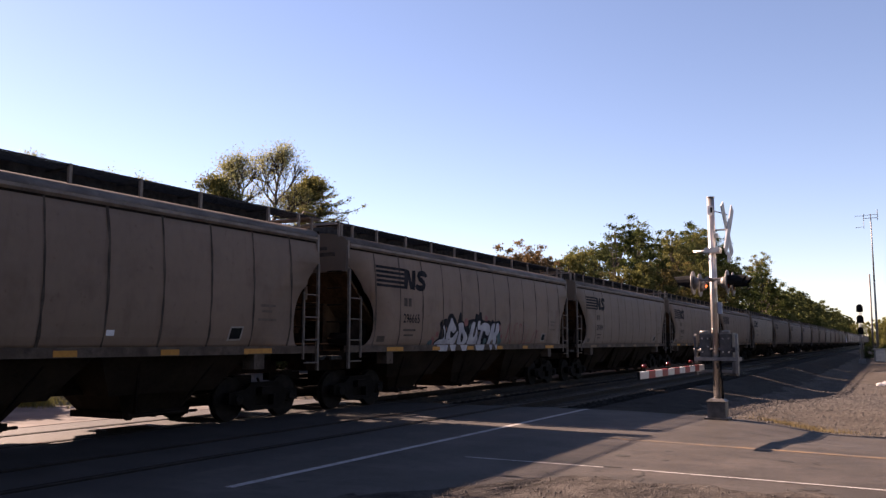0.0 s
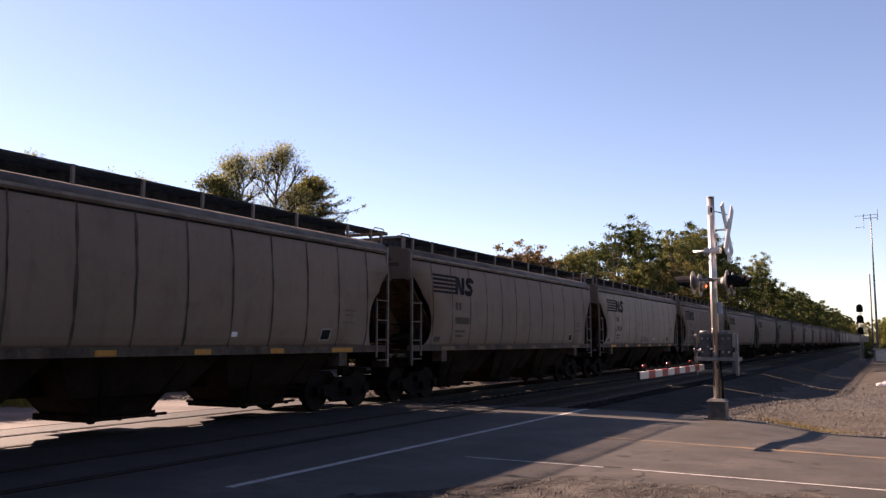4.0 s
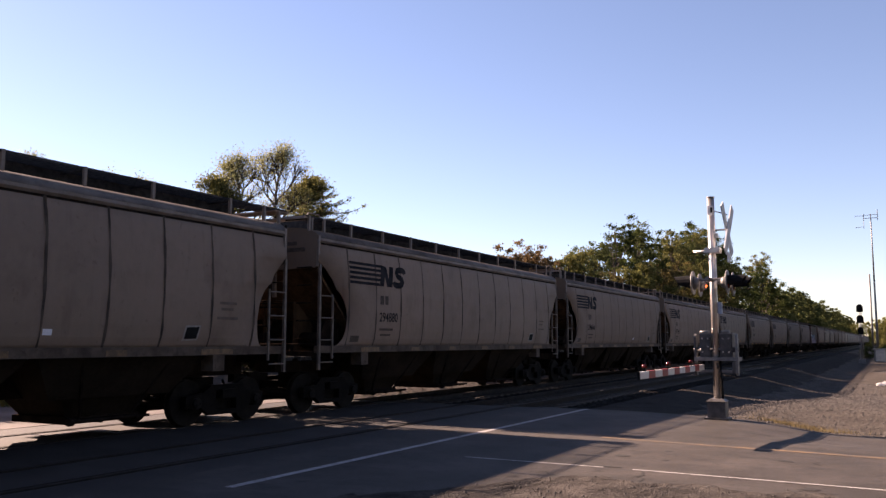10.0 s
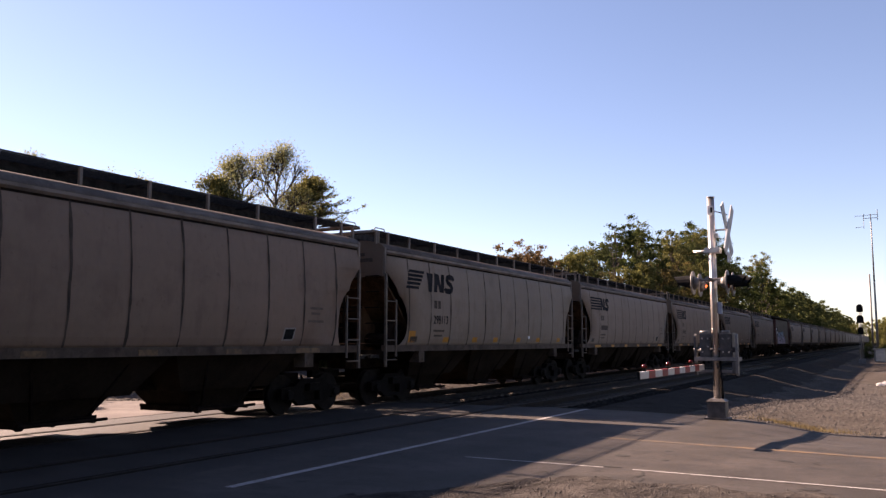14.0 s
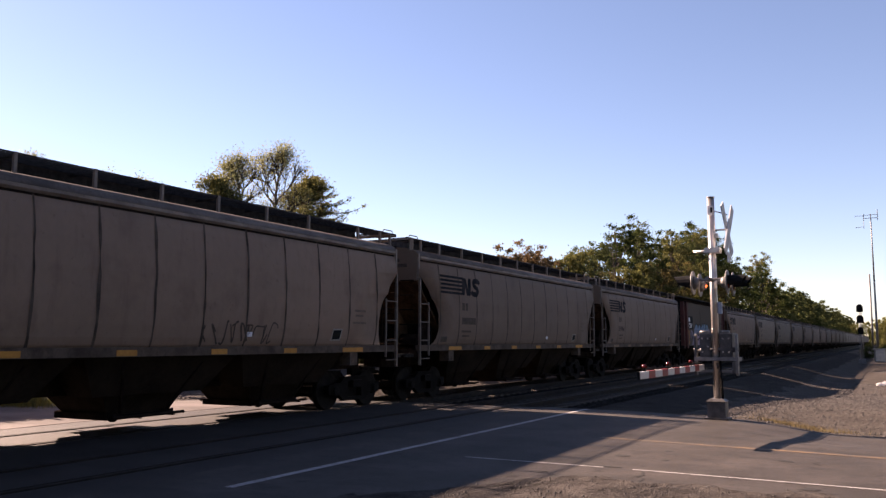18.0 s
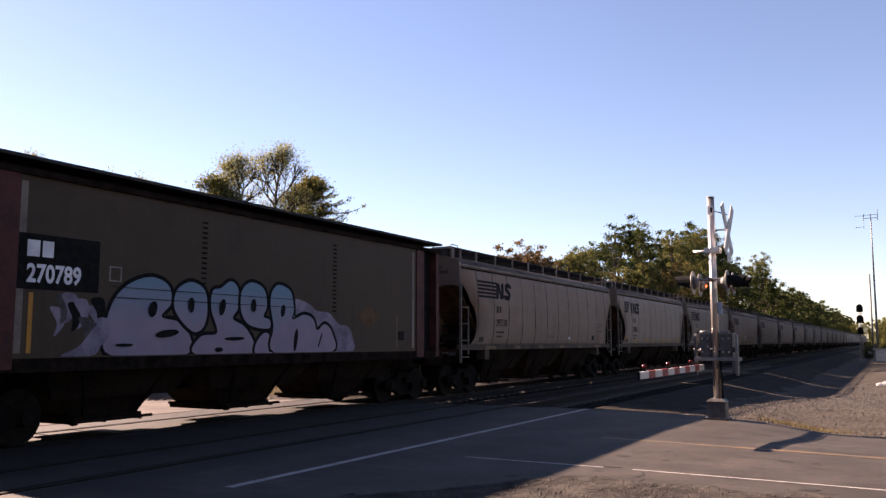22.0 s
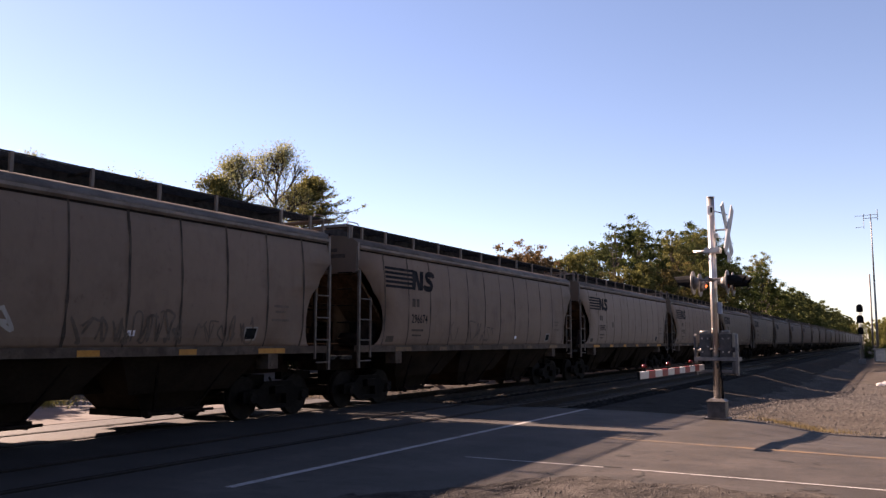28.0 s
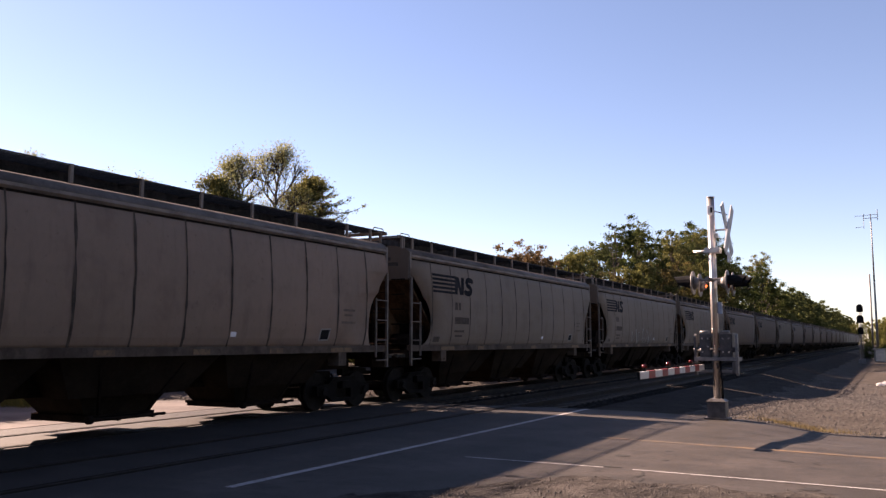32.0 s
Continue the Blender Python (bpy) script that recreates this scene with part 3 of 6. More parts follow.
def ladder(car, y0, y1, x, detail):
    """Two stiles and rungs; y0 is the corner stile."""
    bm = quick()
    box(bm, x - 0.03, x + 0.03, y0 - 0.035, y0 + 0.035, 1.02, 3.5)
    box(bm, x - 0.02, x + 0.02, y1 - 0.025, y1 + 0.025, 1.28, 2.82)
    ld = part("ladder", bm, M_LADDER, car)
    heights = (1.2, 1.72, 2.24, 2.76)
    if detail:
        me = mesh_of(one_tube((0, 0, 0), (0, y1 - y0, 0), 0.019, 6), "rung", M_LADDER)
        for z in heights:
            part("rung", me, None, ld, at=(x + 0.025, y0, z))
    else:
        bm = quick()
        for z in heights:
            tube(bm, (x + 0.02, y0, z), (x + 0.02, y1, z), 0.017, 5)
        part("rung_group", bm, M_LADDER, ld)["kind"] = "stuff"
    return ld


ROOF = [(1.5, 4.08), (1.53, 4.1), (1.53, 4.16), (1.505, 4.2), (1.44, 4.26), (1.3, 4.335), (1.05, 4.385), (0.6, 4.43)]


def roof_mesh(L):
    """The roof sheet with its rounded shoulders."""
    bm = quick()
    prism(bm, ROOF + [(-x, z) for x, z in reversed(ROOF)], "y", 0.0, L)
    for f in bm.faces:
        f.smooth = len(f.verts) == 4
    return bm


def board_mesh(sign, L, posts):
    """A running board: cross bars of grating between two edge angles."""
    bm = quick()
    for k in range(int((L + 0.56) / 0.07) + 1):
        y = -0.28 + 0.07 * k
        box(bm, min(sign * 0.74, sign * 1.29), max(sign * 0.74, sign * 1.29), y - 0.008, y + 0.008, 4.615, 4.65)
    for a, b in ((1.295, 1.315), (0.715, 0.735)):
        box(bm, min(sign * a, sign * b), max(sign * a, sign * b), -0.3, L + 0.3, 4.634, 4.662)
    for y in posts:
        box(bm, min(sign * 0.6, sign * 1.295), max(sign * 0.6, sign * 1.295), y - 0.02, y + 0.02, 4.575, 4.612)
    return bm


def hopper_bottom(car, yc, detail):
    """One bay: sheets that slope in from the sill to the outlet, with its gate, rods and hinge plates."""
    bm = quick()
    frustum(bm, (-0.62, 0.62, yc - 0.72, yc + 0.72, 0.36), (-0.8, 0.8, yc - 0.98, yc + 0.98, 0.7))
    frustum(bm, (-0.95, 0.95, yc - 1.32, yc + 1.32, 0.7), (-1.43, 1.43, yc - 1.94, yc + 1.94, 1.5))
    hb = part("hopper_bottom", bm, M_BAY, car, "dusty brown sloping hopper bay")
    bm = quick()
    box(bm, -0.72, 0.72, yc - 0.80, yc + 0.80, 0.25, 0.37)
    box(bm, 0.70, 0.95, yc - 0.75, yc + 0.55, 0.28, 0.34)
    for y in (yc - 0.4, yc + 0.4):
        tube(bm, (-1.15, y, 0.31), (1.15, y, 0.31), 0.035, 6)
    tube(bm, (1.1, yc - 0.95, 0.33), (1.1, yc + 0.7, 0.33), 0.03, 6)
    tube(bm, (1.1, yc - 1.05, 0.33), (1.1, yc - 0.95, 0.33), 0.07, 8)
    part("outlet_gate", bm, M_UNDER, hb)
    if detail:
        for dy in (-0.62, 0.62):
            bm = quick()
            frustum(bm, (0.76, 0.82, yc + dy * 0.9 - 0.025, yc + dy * 0.9 + 0.025, 0.37), (1.26, 1.33, yc + dy * 1.6 - 0.025, yc + dy * 1.6 + 0.025, 1.34))
            part("stiffener", bm, M_UNDER, hb)


def end_gear(car, sign, L):
    """End wall, slope sheet, posts and the brake gear on the platform."""
    def yy(v):
        return v if sign < 0 else L - v
    bm = quick()
    y = sorted((yy(-0.01), yy(0.05)))
    prism(bm, [(-1.46, 3.42), (1.46, 3.42)] + ROOF + [(-x, z) for x, z in reversed(ROOF)], "y", *y)
    part("end_wall", bm, M_ENDWALL, car, "tan dusty upper end wall")
    if sign < 0:
        part("end_stencil", one_box(0.62, 0.9, -0.016, -0.01, 3.98, 4.07), M_STENCIL, car)
        part("end_stencil", one_box(0.5, 1.15, -0.016, -0.01, 3.82, 3.92), M_STENCIL, car)
    bm = quick()
    prism(bm, [(yy(0.06), 3.45), (yy(0.06), 3.36), (yy(2.0), 1.5), (yy(2.08), 1.5)], "x", -1.45, 1.45)
    part("slope_sheet", bm, M_END, car, "brown dirty sloping end sheet")
    bm = quick()
    box(bm, 0.2, 0.28, min(yy(0.03), yy(-0.05)), max(yy(0.03), yy(-0.05)), 2.75, 3.62)
    part("end_post", bm, M_ENDWALL, car)
    bm = quick()
    box(bm, -1.25, 1.25, min(yy(1.25), yy(1.32)), max(yy(1.25), yy(1.32)), 1.42, 2.15)
    prism(bm, [(-1.25, 2.15), (1.25, 2.15), (0.5, 2.3), (-0.5, 2.3)], "y", *sorted((yy(1.25), yy(1.32))))
    for x in (-1.25, -0.45, 0.4, 1.15):
        prism(bm, [(yy(0.35), 1.42), (yy(1.25), 1.42), (yy(1.25), 2.25), (yy(0.8), 2.2)], "x", x, x + 0.04)
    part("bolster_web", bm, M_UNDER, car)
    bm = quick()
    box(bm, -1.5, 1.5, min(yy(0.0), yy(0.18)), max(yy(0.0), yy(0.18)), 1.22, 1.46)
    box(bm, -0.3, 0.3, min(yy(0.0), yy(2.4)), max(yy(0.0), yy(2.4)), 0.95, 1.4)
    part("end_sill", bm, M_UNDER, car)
    bm = quick()
    for k in range(5):
        y = yy(-0.10 - 0.085 * k)
        box(bm, -1.42, 1.42, y - 0.033, y + 0.033, 1.30, 1.34)
    for x in (-1.36, 0.0, 1.36):
        box(bm, x - 0.03, x + 0.03, min(yy(-0.46), yy(0.0)), max(yy(-0.46), yy(0.0)), 1.25, 1.30)
    # handrails added to break up the sunlight through the gap
    for x in (-1.3, -0.35):
        tube(bm, (x, yy(-0.43), 1.33), (x, yy(-0.43), 2.6), 0.022, 6)
    for z in (1.95, 2.6):
        tube(bm, (-1.3, yy(-0.43), z), (-0.35, yy(-0.43), z), 0.018, 6)
    part("crossover_platform", bm, M_GRATE, car, "dark grating platform at the car end")
    bm = quick()
    for x in (-1.4, -0.95, 1.0, 1.42) if sign > 0 else (-1.42, -0.98):
        tube(bm, (x, yy(-0.09), 1.35), (x, yy(-0.09), 4.3), 0.03, 6)
    for k in range(7):
        z = 1.7 + 0.4 * k
        tube(bm, (-1.4, yy(-0.09), z), (-0.95, yy(-0.09), z), 0.017, 5)
    for k in range(5):
        z = 1.75 + 0.42 * k
        tube(bm, (0.98, yy(-0.09), z), (1.42, yy(-0.09), z), 0.017, 5)
    for k in range(3):
        tube(bm, (-0.75, yy(-0.2), 1.6 + 0.45 * k), (0.75, yy(-0.2), 1.6 + 0.45 * k), 0.016, 5)
    tube(bm, (-0.9, yy(-0.12), 2.6), (0.9, yy(-0.12), 2.6), 0.017, 5)
    if sign > 0:
        tube(bm, (-0.45, yy(-0.06), 2.55), (-0.45, yy(-0.12), 2.55), 0.28, 16)
    # far-side poles and rungs added to split the sun band into stripes
    for v, z in ((0.15, 4.35), (0.25, 3.5), (0.35, 4.3), (0.46, 3.2)):
        tube(bm, (-1.38, yy(-v), 1.32), (-1.38, yy(-v), z), 0.017, 5)
    for z in (1.75, 2.2, 2.65, 3.1, 3.55, 4.0):
        tube(bm, (-1.4, yy(-0.05), z), (-1.4, yy(-0.35), z), 0.015, 5)
    part("end_ladder", bm, M_UNDER, car, "dark end ladder and brake wheel")
    for x in (-0.5, 0.42):
        bm = quick()
        prism(bm, [(yy(0.5), 1.44), (yy(1.9), 1.44), (yy(1.9), 1.56), (yy(0.62), 2.66), (yy(0.5), 2.66)], "x", x, x + 0.03)
        part("slope_brace", bm, M_END, car)
    bm = quick()
    tube(bm, (0.55, yy(0.75), 1.72), (1.15, yy(0.75), 1.72), 0.19, 12)
    box(bm, -1.2, -0.3, min(yy(0.5), yy(0.95)), max(yy(0.5), yy(0.95)), 1.46, 1.9)
    tube(bm, (-1.4, yy(0.3), 1.62), (1.4, yy(0.3), 1.62), 0.025, 6)
    part("brake_gear", bm, M_UNDER, car)
    for x in (-1.0, 1.0):
        bm = quick()
        box(bm, min(x * 1.2, x * 1.52), max(x * 1.2, x * 1.52), min(yy(1.88), yy(2.2)), max(yy(1.88), yy(2.2)), 1.1, 1.43)
        tube(bm, (x * 1.5, yy(2.1), 1.2), (x * 1.535, yy(2.1), 1.2), 0.05, 8)
        part("jacking_pad", bm, M_SILL, car)


def logo(car, kind):
    """Five stripes and two slanted blocks, near the front of the side."""
    if kind == "old":
        for i in range(5):
            z = 3.13 + 0.122 * i
            bm = quick()
            rect(bm, 1.24, 2.62 + 0.03 * i, z, z + 0.072)
            part("stripe", bm, M_LOGO, car)
        y0 = 2.62
    else:
        for i in range(5):
            z = 3.16 + 0.115 * i
            bm = quick()
            rect(bm, 1.02 + 0.05 * i, 1.85 - 0.03 * (4 - i) + 0.06 * i, z, z + 0.08, 0.4)
            part("stripe", bm, M_LOGO, car)
        bm = quick()
        patch(bm, ((2.3, 3.12), (2.5, 3.12), (2.62, 3.66), (2.25, 3.68)))
        part("emblem", bm, M_LOGO, car)
        y0 = 2.62
    for y1, w in ((y0, 0.62), (y0 + 0.72, 0.56)):
        bm = quick()
        if y1 == y0:
            patch(bm, ((y1, 3.13), (y1 + 0.2, 3.13), (y1 + 0.33, 3.64), (y1 + 0.1, 3.7)))
            patch(bm, ((y1 + 0.4, 3.13), (y1 + 0.62, 3.13), (y1 + 0.72, 3.68), (y1 + 0.52, 3.68)), 0.0085)
            patch(bm, ((y1 + 0.36, 3.13), (y1 + 0.5, 3.13), (y1 + 0.36, 3.66), (y1 + 0.14, 3.69)), 0.009)
        else:
            curve = [(0.62, 0.41), (0.60, 0.46), (0.52, 0.495), (0.34, 0.495), (0.24, 0.46), (0.20, 0.40), (0.24, 0.335), (0.36, 0.29), (0.46, 0.25), (0.50, 0.185), (0.46, 0.12), (0.36, 0.08), (0.18, 0.075), (0.08, 0.105), (0.05, 0.16)]
            ribbon(bm, [(y1 - 0.07 + u * 1.05, 3.115 + v * 1.03) for u, v in curve], 0.165, 0.009)
        part("logo_block", bm, M_LOGO, car)


def hopper_car(detail, L=LENGTH):
    """A covered hopper car with bowed sides; its near side is +x, its front y = 0."""
    car = thing("covered_hopper_car", (0, 0, 0), "dusty light grey covered hopper car on the track", "rail car", "cars of the freight train")
    posts = [-0.08, 0.52, 1.68] + [3.2 + 1.52 * i for i in range(int((L - 5.6) / 1.52) + 1)] + [L - 1.6, L - 0.52]
    seams = [1.2 + 1.2445 * i for i in range(12 if L > 15 else 11)]
    part("side_panel", side_sheet(1, L), hopper_paint(0, 1.0), car)
    part("side_panel", side_sheet(-1, L), hopper_paint(0, 1.0), car)
    part("roof", roof_mesh(L), M_ROOF, car)
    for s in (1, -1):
        bm = quick()
        box(bm, min(s * 1.44, s * 1.54), max(s * 1.44, s * 1.54), 0.0, L, 1.415, 1.585)
        part("side_sill", bm, M_SILL, car)
        bm = quick()
        prism(bm, [(s * 1.46, 4.03), (s * 1.505, 4.03), (s * 1.545, 4.075), (s * 1.545, 4.13), (s * 1.46, 4.13)], "y", 0.09, L - 0.09)
        part("eave", bm, M_TRIM, car)
        # dark strip painted below the eave lip for its line of shade and dirt
        bm = quick()
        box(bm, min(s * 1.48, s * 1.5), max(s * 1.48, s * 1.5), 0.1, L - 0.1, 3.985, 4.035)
        part("eave_seam", bm, M_UNDER, car, "dark strip painted for dirt and shade under the eave")
        for y in (0.0, L - 0.08):
            bm = quick()
            box(bm, min(s * 1.45, s * 1.535), max(s * 1.45, s * 1.535), y, y + 0.08, 3.45, 4.2)
            part("corner_post", bm, M_TRIM, car)
        rb = part("running_board", board_mesh(s, L, posts), M_GRATE, car, "dark steel grating walkway")
        if detail and s > 0:
            me = mesh_of(one_box(1.27, 1.325, -0.03, 0.03, 4.3, 4.668), "post", M_TRIM)
            for y in posts:
                part("post", me, None, rb, at=(0, y, 0))
        else:
            bm = quick()
            for y in posts:
                box(bm, min(s * 1.27, s * 1.335), max(s * 1.27, s * 1.335), y - 0.03, y + 0.03, 4.3, 4.668)
            part("board_support", bm, M_TRIM, rb)["kind"] = "stuff"
        for y in (-0.28, L + 0.28):
            bm = quick()
            for k in range(4):
                yk = y + (0.03 + 0.11 * k) * (1 if y < 1 else -1)
                box(bm, min(0.0, s * 1.3), max(0.0, s * 1.3), yk - 0.045, yk + 0.045, 4.60, 4.63)
            box(bm, min(s * 0.72, s * 1.32), max(s * 0.72, s * 1.32), y - 0.025, y + 0.025, 4.58, 4.64)
            sg = -1 if y < 1 else 1
            box(bm, min(s * 1.27, s * 1.33), max(s * 1.27, s * 1.33), y - sg * 0.3 - 0.03, y - sg * 0.3 + 0.03, 4.28, 4.62)
            tube(bm, (s * 1.29, y - sg * 0.1, 4.64), (s * 1.29, y - sg * 0.18, 4.73), 0.014, 6)
            tube(bm, (s * 1.29, y - sg * 0.18, 4.73), (s * 1.29, y - sg * 0.6, 4.73), 0.014, 6)
            tube(bm, (s * 1.29, y - sg * 0.6, 4.73), (s * 1.29, y - sg * 0.68, 4.64), 0.014, 6)
            part("end_bracket", bm, M_TRIM, rb)
    # coaming and cover wear the dark grating colour for their shade between the boards
    bm = quick()
    prism(bm, [(-0.68, 4.4), (0.68, 4.4), (0.68, 4.66), (0.6, 4.7), (-0.6, 4.7), (-0.68, 4.66)], "y", 0.8, L - 0.8)
    part("hatch_coaming", bm, M_GRATE, car)
    bm = quick()
    prism(bm, [(-0.55, 4.7), (0.55, 4.7), (0.45, 4.74), (-0.45, 4.74)], "y", 0.9, L - 0.9)
    for i in range(13):
        box(bm, -0.58, 0.58, 1.0 + 1.04 * i, 1.06 + 1.04 * i, 4.7, 4.75)
    part("hatch_cover", bm, M_GRATE, car)
    for y in seams:
        bm = quick()
        seam(bm, y)
        if detail:
            part("weld_seam", bm, M_SEAM, car)
        else:
            bm.free()
    if not detail:
        bm = quick()
        for y in seams:
            seam(bm, y)
        part("weld_seams", bm, M_SEAM, car)["kind"] = "stuff"
    for sign in (-1, 1):
        end_gear(car, sign, L)
        part("coupler", coupler_mesh(sign, L), M_CAST, car)
    for yc in (L / 2 - 3.9, L / 2, L / 2 + 3.9):
        hopper_bottom(car, yc, detail)
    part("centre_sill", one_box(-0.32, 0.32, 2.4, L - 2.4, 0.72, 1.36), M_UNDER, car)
    for s in (1.545, -1.545):
        ladder(car, 0.05, 0.58, s, detail and s > 0)
        ladder(car, L - 0.05, L - 0.58, s, detail and s > 0)
    part("brake_pipe", one_tube((0.9, 1.0, 1.3), (0.9, L - 1, 1.3), 0.03, 6), M_UNDER, car)
    for y in (1.29, L - 1.29):
        truck(car, y)
    return car


def brown_car():
    """A flat-sided dark brown hopper with dull red end posts."""
    car = thing("covered_hopper_car", (0, 0, 0), "dark brown flat-sided hopper car with red ends and pale spray paint", "rail car", "cars of the freight train")
    L = 16.15
    part("body", one_box(-1.5, 1.5, 1.88, L - 1.88, 1.42, 4.3), M_BROWN, car)
    bm = quick()
    box(bm, -1.52, 1.52, 0.3, L - 0.3, 1.2, 1.42)
    part("side_sill", bm, M_UNDER, car)
    bm = quick()
    prism(bm, [(-1.56, 4.3), (1.56, 4.3), (1.56, 4.4), (0.9, 4.5), (0.9, 4.62), (-0.9, 4.62), (-0.9, 4.5), (-1.56, 4.4)], "y", 0.45, L - 0.45)
    part("roof", bm, M_UNDER, car)
    part("running_board", one_box(0.7, 1.35, 0.0, L, 4.6, 4.66), M_GRATE, car)
    for y0, y1 in ((0.62, 1.88), (L - 1.88, L - 0.62)):
        part("end_compartment", one_box(-1.3, 1.3, y0, y1, 1.42, 4.3), M_BLACK, car, "black recessed end")
    for y in (0.55, L - 0.73, 1.46, L - 1.88):
        w = 0.42 if y in (1.46, L - 1.88) else 0.18
        for s in (-1, 1):
            bm = quick()
            box(bm, min(s * 1.3, s * 1.53), max(s * 1.3, s * 1.53), y, y + w, 1.25, 4.3)
            part("end_post", bm, M_REDEND, car, "dull red end post")
    for y in (1.9, L - 2.1):
        part("pale_strip", one_box(1.5, 1.504, y, y + 0.12, 1.5, 4.2), M_TRIM, car, "pale worn strip")
    part("yellow_strip", one_box(1.5, 1.505, 2.3 + 10.9, 2.36 + 10.9, 1.5, 2.4), M_FADED, car)
    part("yellow_strip", one_box(1.5, 1.505, 2.12, 2.2, 1.5, 2.45), M_YELLOW, car)
    for y in (0.64, L - 0.64):
        bm = quick()
        for z in (1.75, 2.15, 2.55, 2.95, 3.35, 3.75):
            tube(bm, (0.9, y - 0.05, z), (1.35, y - 0.05, z), 0.017, 6)
        part("grab_irons", bm, M_TRIM, car)["kind"] = "stuff"
    for y in (5.9, 10.3):
        bm = quick()
        for k in range(17):
            box(bm, 1.5, 1.507, y - 0.07, y + 0.07, 2.4 + 0.1 * k, 2.435 + 0.1 * k)
        part("rivet_column", bm, M_UNDER, car)["kind"] = "stuff"
    part("number_panel", one_box(1.5, 1.507, 1.9, 3.42, 2.5, 3.38), M_BLACK, car, "black number panel")
    part("car_number", written("270789", 0.40, 2.05, 2.62, M_WHITE, 0.012, flat=1.51, narrow=0.84), M_WHITE, car)
    part("mark_bar", one_box(1.507, 1.513, 2.05, 2.27, 3.02, 3.28), M_WHITE, car)
    part("mark_bar", one_box(1.507, 1.513, 2.32, 2.52, 3.02, 3.28), M_WHITE, car)
    for x, z, w, h in ((0.35, 3.72, 0.16, 0.12), (0.35, 3.52, 0.42, 0.12), (0.25, 3.3, 0.4, 0.05), (0.25, 3.2, 0.5, 0.05), (0.25, 3.1, 0.3, 0.05)):
        part("end_bar", one_box(x, x + w, 0.612, 0.62, z, z + h), M_PALE, car)
    bm = quick()
    prism(bm, [(11.26, 2.32), (11.81, 2.06), (12.36, 2.32), (11.81, 2.58)], "x", 1.5, 1.505)
    part("diamond_panel", bm, M_RUST, car, "rusty diamond-shaped patch")
    part("placard", one_box(1.5, 1.508, 13.30, 13.60, 1.72, 1.96), M_BLACK, car)
    for sign in (-1, 1):
        part("coupler", coupler_mesh(sign, L), M_CAST, car)
        yb = (0.0, 1.0) if sign < 0 else (L - 1.0, L)
        part("end_sill", one_box(-0.3, 0.3, *yb, 0.8, 1.3), M_UNDER, car)
    for yc in (L / 2 - 3.7, L / 2, L / 2 + 3.7):
        hopper_bottom(car, yc, True)
    part("centre_sill", one_box(-0.32, 0.32, 1.0, L - 1.0, 0.72, 1.2), M_UNDER, car)
    for y in (1.6, L - 1.6):
        truck(car, y)
    return car


SLACK = [(0, 0.15), (0.5, 0.17), (1.0, 0.40), (1.5, 0.42), (2.0, 0.40), (3.0, 0.29), (5.5, 0.03), (7.0, -0.05), (9.0, -0.02), (13.0, 0.01), (17.0, 0.08), (21.0, 0.14), (24.0, 0.1), (30.0, 0.02), (32.0, 0.02)]


def train_y(n, t):
    """Where the front of car n stands at t seconds: a steady run with a little surging."""
    lost = SHORT * ((n > 11) + (n > 18)) + 0.233 * (n > 16)
    return -0.145 + PITCH_CAR * n - lost - 12.1162 * t - 0.00185 * t * t + table(SLACK, t)


CARS = {}
FIRST, LAST, NEAR = -1, 45, 27
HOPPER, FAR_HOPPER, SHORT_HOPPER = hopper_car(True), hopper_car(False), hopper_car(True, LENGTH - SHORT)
for n in range(FIRST, LAST + 1):
    if n == 16:
        CARS[n] = brown_car()
        CARS[n].matrix_basis = pose(TRACK, train_y(n, 0), 0)
    elif n in (0, 11, 26):
        CARS[n] = {0: HOPPER, 11: SHORT_HOPPER, 26: FAR_HOPPER}[n]
        CARS[n].matrix_basis = pose(TRACK, train_y(n, 0), 0)
    else:
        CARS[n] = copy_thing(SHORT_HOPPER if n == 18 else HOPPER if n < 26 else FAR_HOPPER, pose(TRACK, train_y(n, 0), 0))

# each car's own look: logo, number, tone of the paint, reflectors, label
LOOKS = {
    -1: ("old", "", 1, "faded"), 0: ("old", "", 1, "bright"), 1: ("old", "296665", 1, "bright"), 2: ("old", "297691", 0, "faded"), 3: ("old", "294788", 1, "bright"),
    4: ("old", "", 1, "faded"), 5: ("old", "295308", 2, "bright"), 6: ("old", "296030", 1, "faded"), 7: ("old", "296384", 0, "faded"), 8: ("old", "294880", 0, "faded"),
    9: ("old", "296616", 1, "faded"), 10: ("old", "297244", 1, "faded"), 11: ("new", "298113", 2, "square"), 12: ("old", "", 0, "bright"), 13: ("old", "296565", 1, "bright"),
    14: ("old", "", 1, "bright"), 15: ("old", "297966", 1, "faded"), 17: ("old", "297338", 1, "faded"), 18: ("new", "298267", 2, "square"), 19: ("old", "", 2, "faded"),
    20: ("old", "295381", 1, "bright"), 21: ("old", "296674", 1, "faded"), 22: ("old", "295952", 0, "bright"), 23: ("old", "297257", 1, "faded"), 24: ("old", "", 2, "faded"),
    25: ("old", "", 2, "faded"),
}
